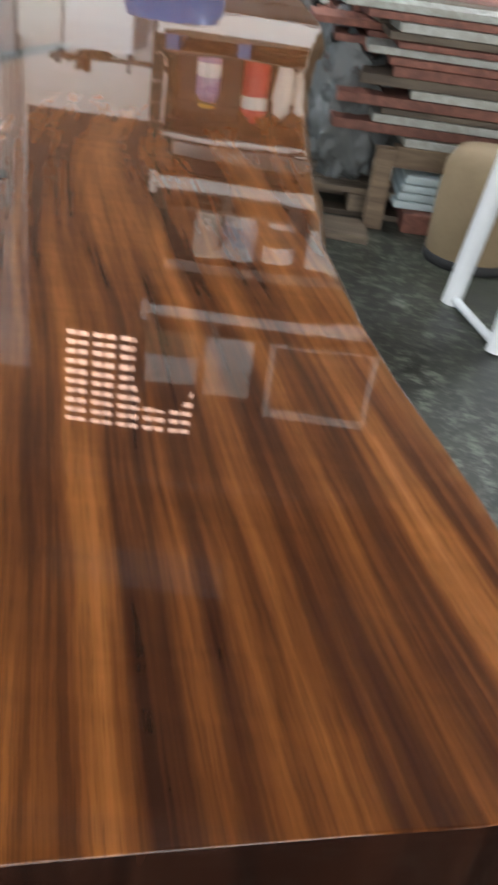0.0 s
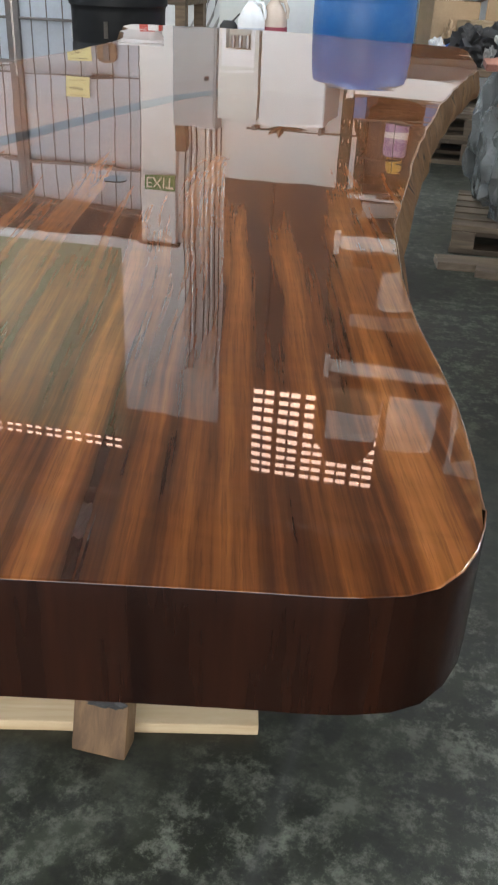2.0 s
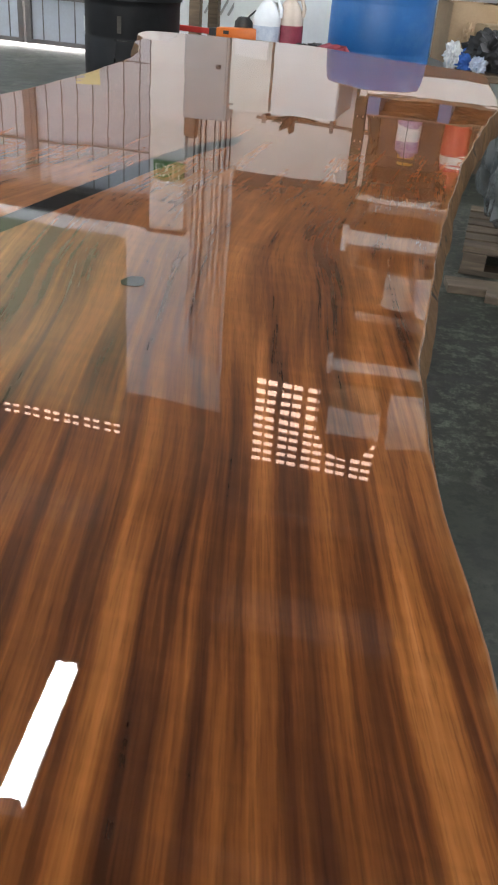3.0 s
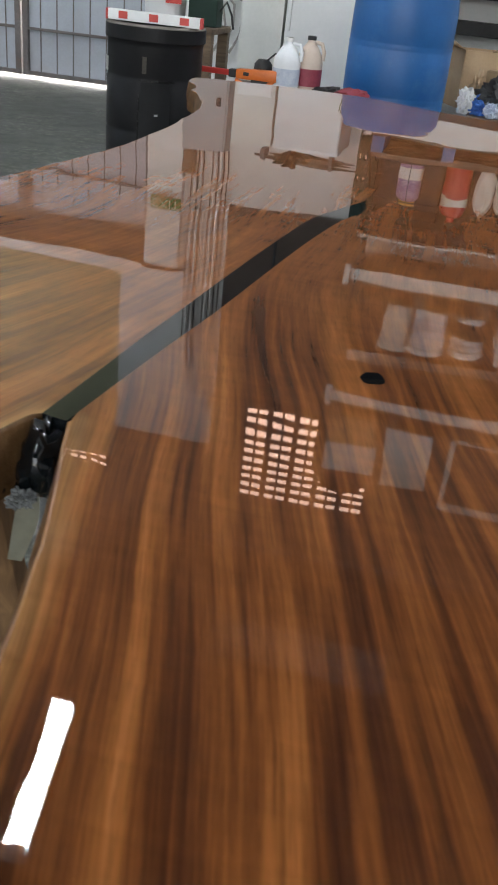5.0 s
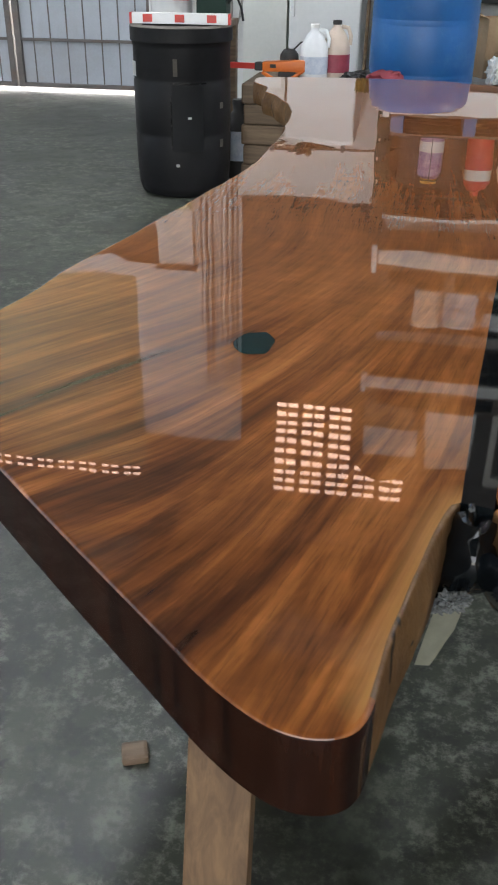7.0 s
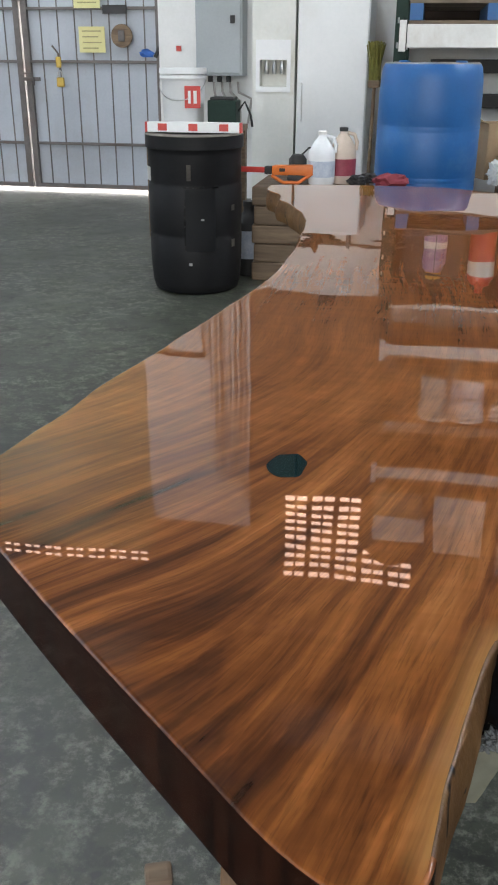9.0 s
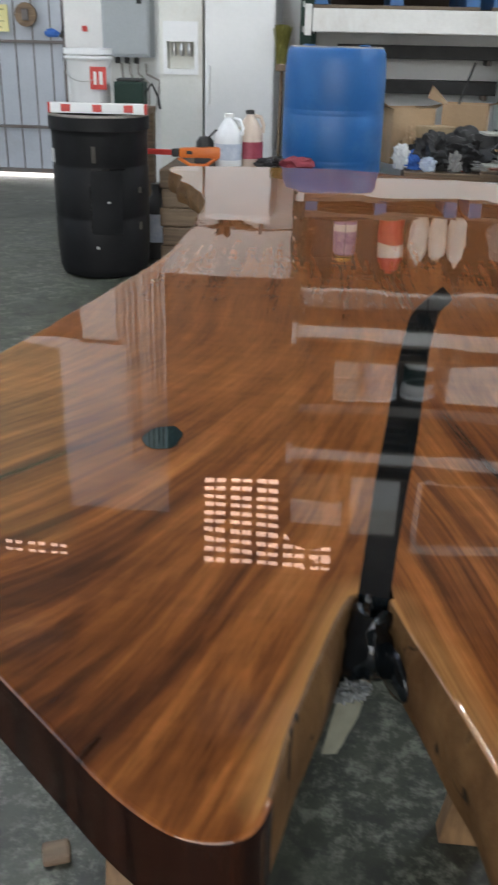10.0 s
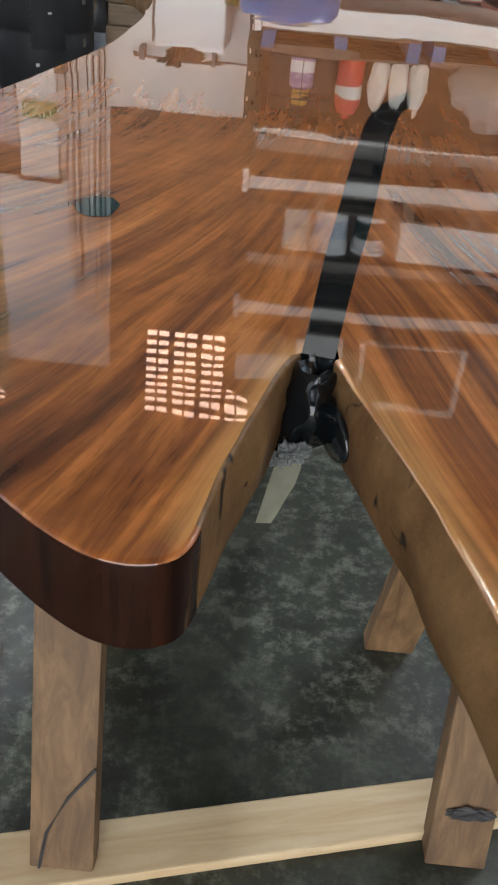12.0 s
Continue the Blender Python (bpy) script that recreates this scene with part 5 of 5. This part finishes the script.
for y in (2.75, 3.55):
    p = thing("lumber_bearer", (1.8, y, 0.22), "timber bearer under the lumber pile", "bearer", "lumber bearers")
    part("bearer", box(-0.78, 0.78, -0.03, 0.03, 0.0, 0.078, 0.004), M_BARK, p)
for x in (1.25, 2.2):
    p = thing("lumber_block", (x, 3.15, 0.0), "red-brown baulk on the floor under the lumber", "baulk", "lumber baulks")
    part("baulk", box(-0.16, 0.16, -0.5, 0.42, 0.0, 0.075, 0.006), M_REDWOOD, p)
for k in range(4):
    sh = thing("folded_sheet", (1.22 + 0.01 * k, 2.86, 0.076 + 0.032 * k), "pale blue folded sheet stacked under the lumber", "sheet", "folded sheets")
    part("sheet", box(-0.17, 0.16, -0.16, 0.18, 0.0, 0.030, 0.010), M_SHEET, sh)
fd = thing("fibre_drum", (1.31, 2.43, 0.0), "tan fibre drum on the floor beside the lumber", "drum")
part("body", lathe([(0.14, 0), (0.155, 0.015), (0.158, 0.20), (0.150, 0.34), (0.12, 0.39), (0.06, 0.40)], 32), M_TAN, fd, smooth=60)
part("base_band", lathe([(0.158, 0.0), (0.161, 0.004), (0.161, 0.03), (0.158, 0.034)], 32), M_DARK, fd, smooth=True)

tr = thing("white_trestle", (1.22, 1.86, 0.0), "white painted folding trestle standing on the floor", "trestle")
part("leg", tube([(-0.03, 0.14, 0.0), (0.01, 0.13, 0.36), (0.05, 0.12, 0.72)], 0.032, 12), M_WHITE, tr, smooth=True)
part("leg", tube([(0.05, -0.20, 0.0), (0.09, -0.14, 0.36), (0.13, -0.08, 0.72)], 0.032, 12), M_WHITE, tr, smooth=True)
part("foot_bar", tube([(-0.03, 0.14, 0.02), (0.05, -0.20, 0.02)], 0.014, 10), M_WHITE, tr, smooth=True)
part("top_bar", tube([(0.04, 0.16, 0.72), (0.14, -0.12, 0.72)], 0.022, 10), M_WHITE, tr, smooth=True)
part("panel", box(0.10, 0.115, -0.1, 0.10, 0.10, 0.68, 0.004), M_GREYBOX, tr)

pallet(0.93, 3.10, 0.0, 0.62, 0.66, 0.11, M_PALLET, "grey pallet on the floor beside the slab")
for k, (x, y, rx, rz) in enumerate(((0.86, 2.98, 0.20, 0.26), (1.0, 3.22, 0.22, 0.32), (0.78, 3.25, 0.16, 0.30))):
    bg = thing("plastic_sack", (x - 0.02, y, 0.112), "smoky clear plastic sack heaped on a pallet", "sack", "plastic sacks")
    part("film", lump(rx * 0.8, 0.17, rz, 51.0 + k * 2, 0.3, 2.4, 4), M_BAG, bg, smooth=True)
for x, y, t, l in ((0.70, 2.60, 6, 0.36), (0.78, 2.52, -8, 0.22)):
    board(x + 0.06, y, 0.0, l, 0.11, 0.03, t, M_PALLET, label="short grey offcut on the floor", group="floor offcuts")

# heap behind the slab: cartons, bags, tools on a low bench
bn = thing("low_bench", (0.78, 5.25, 0.0), "low rough bench buried in clutter", "bench")
part("top", box(-0.42, 0.75, -0.35, 0.45, 0.44, 0.48, 0.005), M_BARK, bn)
for x in (-0.36, 0.68):
    for y in (-0.28, 0.38):
        part("leg", box(x - 0.03, x + 0.03, y - 0.03, y + 0.03, 0, 0.44), M_BARK, bn)


def open_carton(x, y, z, w, d, h, turn, label, material):
    """A carton with its flaps standing open."""
    c = thing("open_carton", (x, y, z), label, "box", "clutter cartons", turn=turn)
    for s in (-1, 1):
        part("side", box(min(s * w / 2, s * (w / 2 - 0.006)), max(s * w / 2, s * (w / 2 - 0.006)), -d / 2, d / 2, 0, h, 0.001), material, c)
        part("side", box(-w / 2 + 0.007, w / 2 - 0.007, min(s * d / 2, s * (d / 2 - 0.006)), max(s * d / 2, s * (d / 2 - 0.006)), 0, h, 0.001), material, c)
    part("base", box(-w / 2 + 0.007, w / 2 - 0.007, -d / 2 + 0.007, d / 2 - 0.007, 0, 0.006), material, c)
    for s, out in ((-1, 0.10), (1, 0.07)):
        bm = bmesh.new()
        bm.faces.new([bm.verts.new(p) for p in ((s * w / 2, -d / 2, h), (s * w / 2, d / 2, h), (s * (w / 2 + out), d / 2 - 0.01, h + 0.05 * (1 - s)), (s * (w / 2 + out), -d / 2 + 0.02, h + 0.03))])
        bmesh.ops.solidify(bm, geom=bm.faces[:], thickness=0.005)
        part("flap", bm, material, c)
    return c


open_carton(0.37, 5.46, 0.481, 0.30, 0.26, 0.33, 24, "worn brown carton with raised flaps on the bench", M_CARD)
open_carton(0.76, 5.50, 0.481, 0.28, 0.26, 0.36, -12, "tall worn carton with bent flaps on the bench", M_CARD)
carton(0.56, 5.30, 0.481, 0.20, 0.16, 0.23, "small crushed tan carton on the bench", 32, M_TAN)
for k, (x, y, rx, ry, rz, m, l) in enumerate(((0.55, 5.08, 0.13, 0.10, 0.11, M_DARK, "black tool bag slumped on the bench"), (0.76, 5.08, 0.19, 0.12, 0.125, M_DARK, "black cloth heap on the bench"),
        (0.43, 5.05, 0.06, 0.05, 0.055, M_BLUERAG, "blue tool among the clutter"), (0.50, 4.97, 0.045, 0.04, 0.045, M_LABELBLUE, "pale blue roll among the clutter"), (0.34, 5.06, 0.045, 0.05, 0.075, M_PAPER, "crumpled white paper bundle on the bench"),
        (0.66, 4.98, 0.04, 0.04, 0.06, M_GREYRAG, "grey rag roll standing on the bench"), (0.92, 5.0, 0.15, 0.08, 0.04, M_GREYRAG, "grey canvas heap on the bench"), (1.15, 5.16, 0.14, 0.12, 0.10, M_DARK, "dark bag on the bench"),
        (0.40, 5.25, 0.05, 0.05, 0.11, M_CARD, "torn brown paper bundle on the bench"), (0.71, 5.02, 0.018, 0.018, 0.02, M_RED, "small red cap among the clutter"))):
    o = thing("clutter_bundle", (x, y, 0.481), l, "bundle")
    part("bundle", lump(rx, ry, rz, 61.0 + k, 0.5, 2.8, 4), m, o, smooth=30)
cane = thing("bent_cane", (0.70, 5.62, 0.48), "thin dark cane standing in the clutter", "cane")
part("cane", tube([(0, 0, 0), (0.0, 0, 0.22), (0.03, 0, 0.38), (0.10, 0, 0.60)], 0.008, 8), M_DARK, cane, smooth=True)
for k in range(11):
    board(1.42 + rng.uniform(-0.12, 0.16), 4.30 + 0.13 * (k % 3) + rng.uniform(-0.03, 0.03), 0.53 + 0.021 * k, 1.30 + rng.uniform(-0.35, 0.15), 0.13, rng.choice((0.012, 0.018)), 3 + rng.uniform(-9, 9), rng.choice((M_REDWOOD, M_BARK, M_CARD, M_BARK, M_PALEWOOD)), tilt=rng.uniform(-2.0, 2.0), label="thin brown board laid across the clutter", group="loose boards")
for x in (0.98, 1.75):
    p = thing("sawhorse_post", (x, 4.45, 0.0), "dark trestle block carrying the loose boards", "trestle", "board trestles")
    part("post", box(-0.06, 0.06, -0.2, 0.2, 0, 0.52, 0.006), M_BARK, p)
for k, (x, y, zz, m, l) in enumerate(((1.06, 4.25, 0.765, M_CARD, "tan block standing on the boards"), (1.32, 4.35, 0.765, M_PAPER, "torn white paper on the boards"), (1.18, 4.5, 0.765, M_CARD, "long brown carton flap on the boards"))):
    o = thing("board_scrap", (x, y, zz), l, "scrap")
    part("scrap", box(-0.03, 0.03, -0.02, 0.02, 0, 0.075, 0.004) if k == 0 else (lump(0.035, 0.03, 0.03, 81.0, 0.4) if k == 1 else box(-0.12, 0.30, -0.05, 0.05, 0, 0.05, 0.004)), m, o)


def filing_cabinet(x, y):
    c = thing("filing_cabinet", (x, y, 0.0), "white steel drawer cabinet with a label holder", "cabinet")
    part("body", box(-0.24, 0.24, 0.02, 0.6, 0.0, 1.10, 0.006), M_WHITE, c)
    for k in range(3):
        d = part("drawer", box(-0.225, 0.225, 0.0, 0.019, 0.03 + 0.355 * k, 0.365 + 0.355 * k, 0.005), M_WHITE, c)
        part("handle", box(-0.06, 0.06, -0.018, 0.0, 0.28 + 0.355 * k, 0.30 + 0.355 * k, 0.004), M_CHROME, d)
        part("label_holder", box(0.02, 0.12, -0.006, -0.001, 0.21 + 0.355 * k, 0.26 + 0.355 * k), M_STEEL, d)
    return c


filing_cabinet(1.40, 6.35)
for z in (0.86, 1.12):
    sp = thing("wall_shelf", (0.62, 7.30, z), "dark shelf plank on the wall behind the rack", "shelf", "wall shelves")
    part("plank", box(-0.72, 0.70, -0.14, 0.145, -0.05, 0.05, 0.004), M_DARK, sp)
    for x in (-0.5, 0.5):
        part("bracket", box(x - 0.015, x + 0.015, -0.1, 0.145, -0.09, -0.051), M_STEEL, sp)
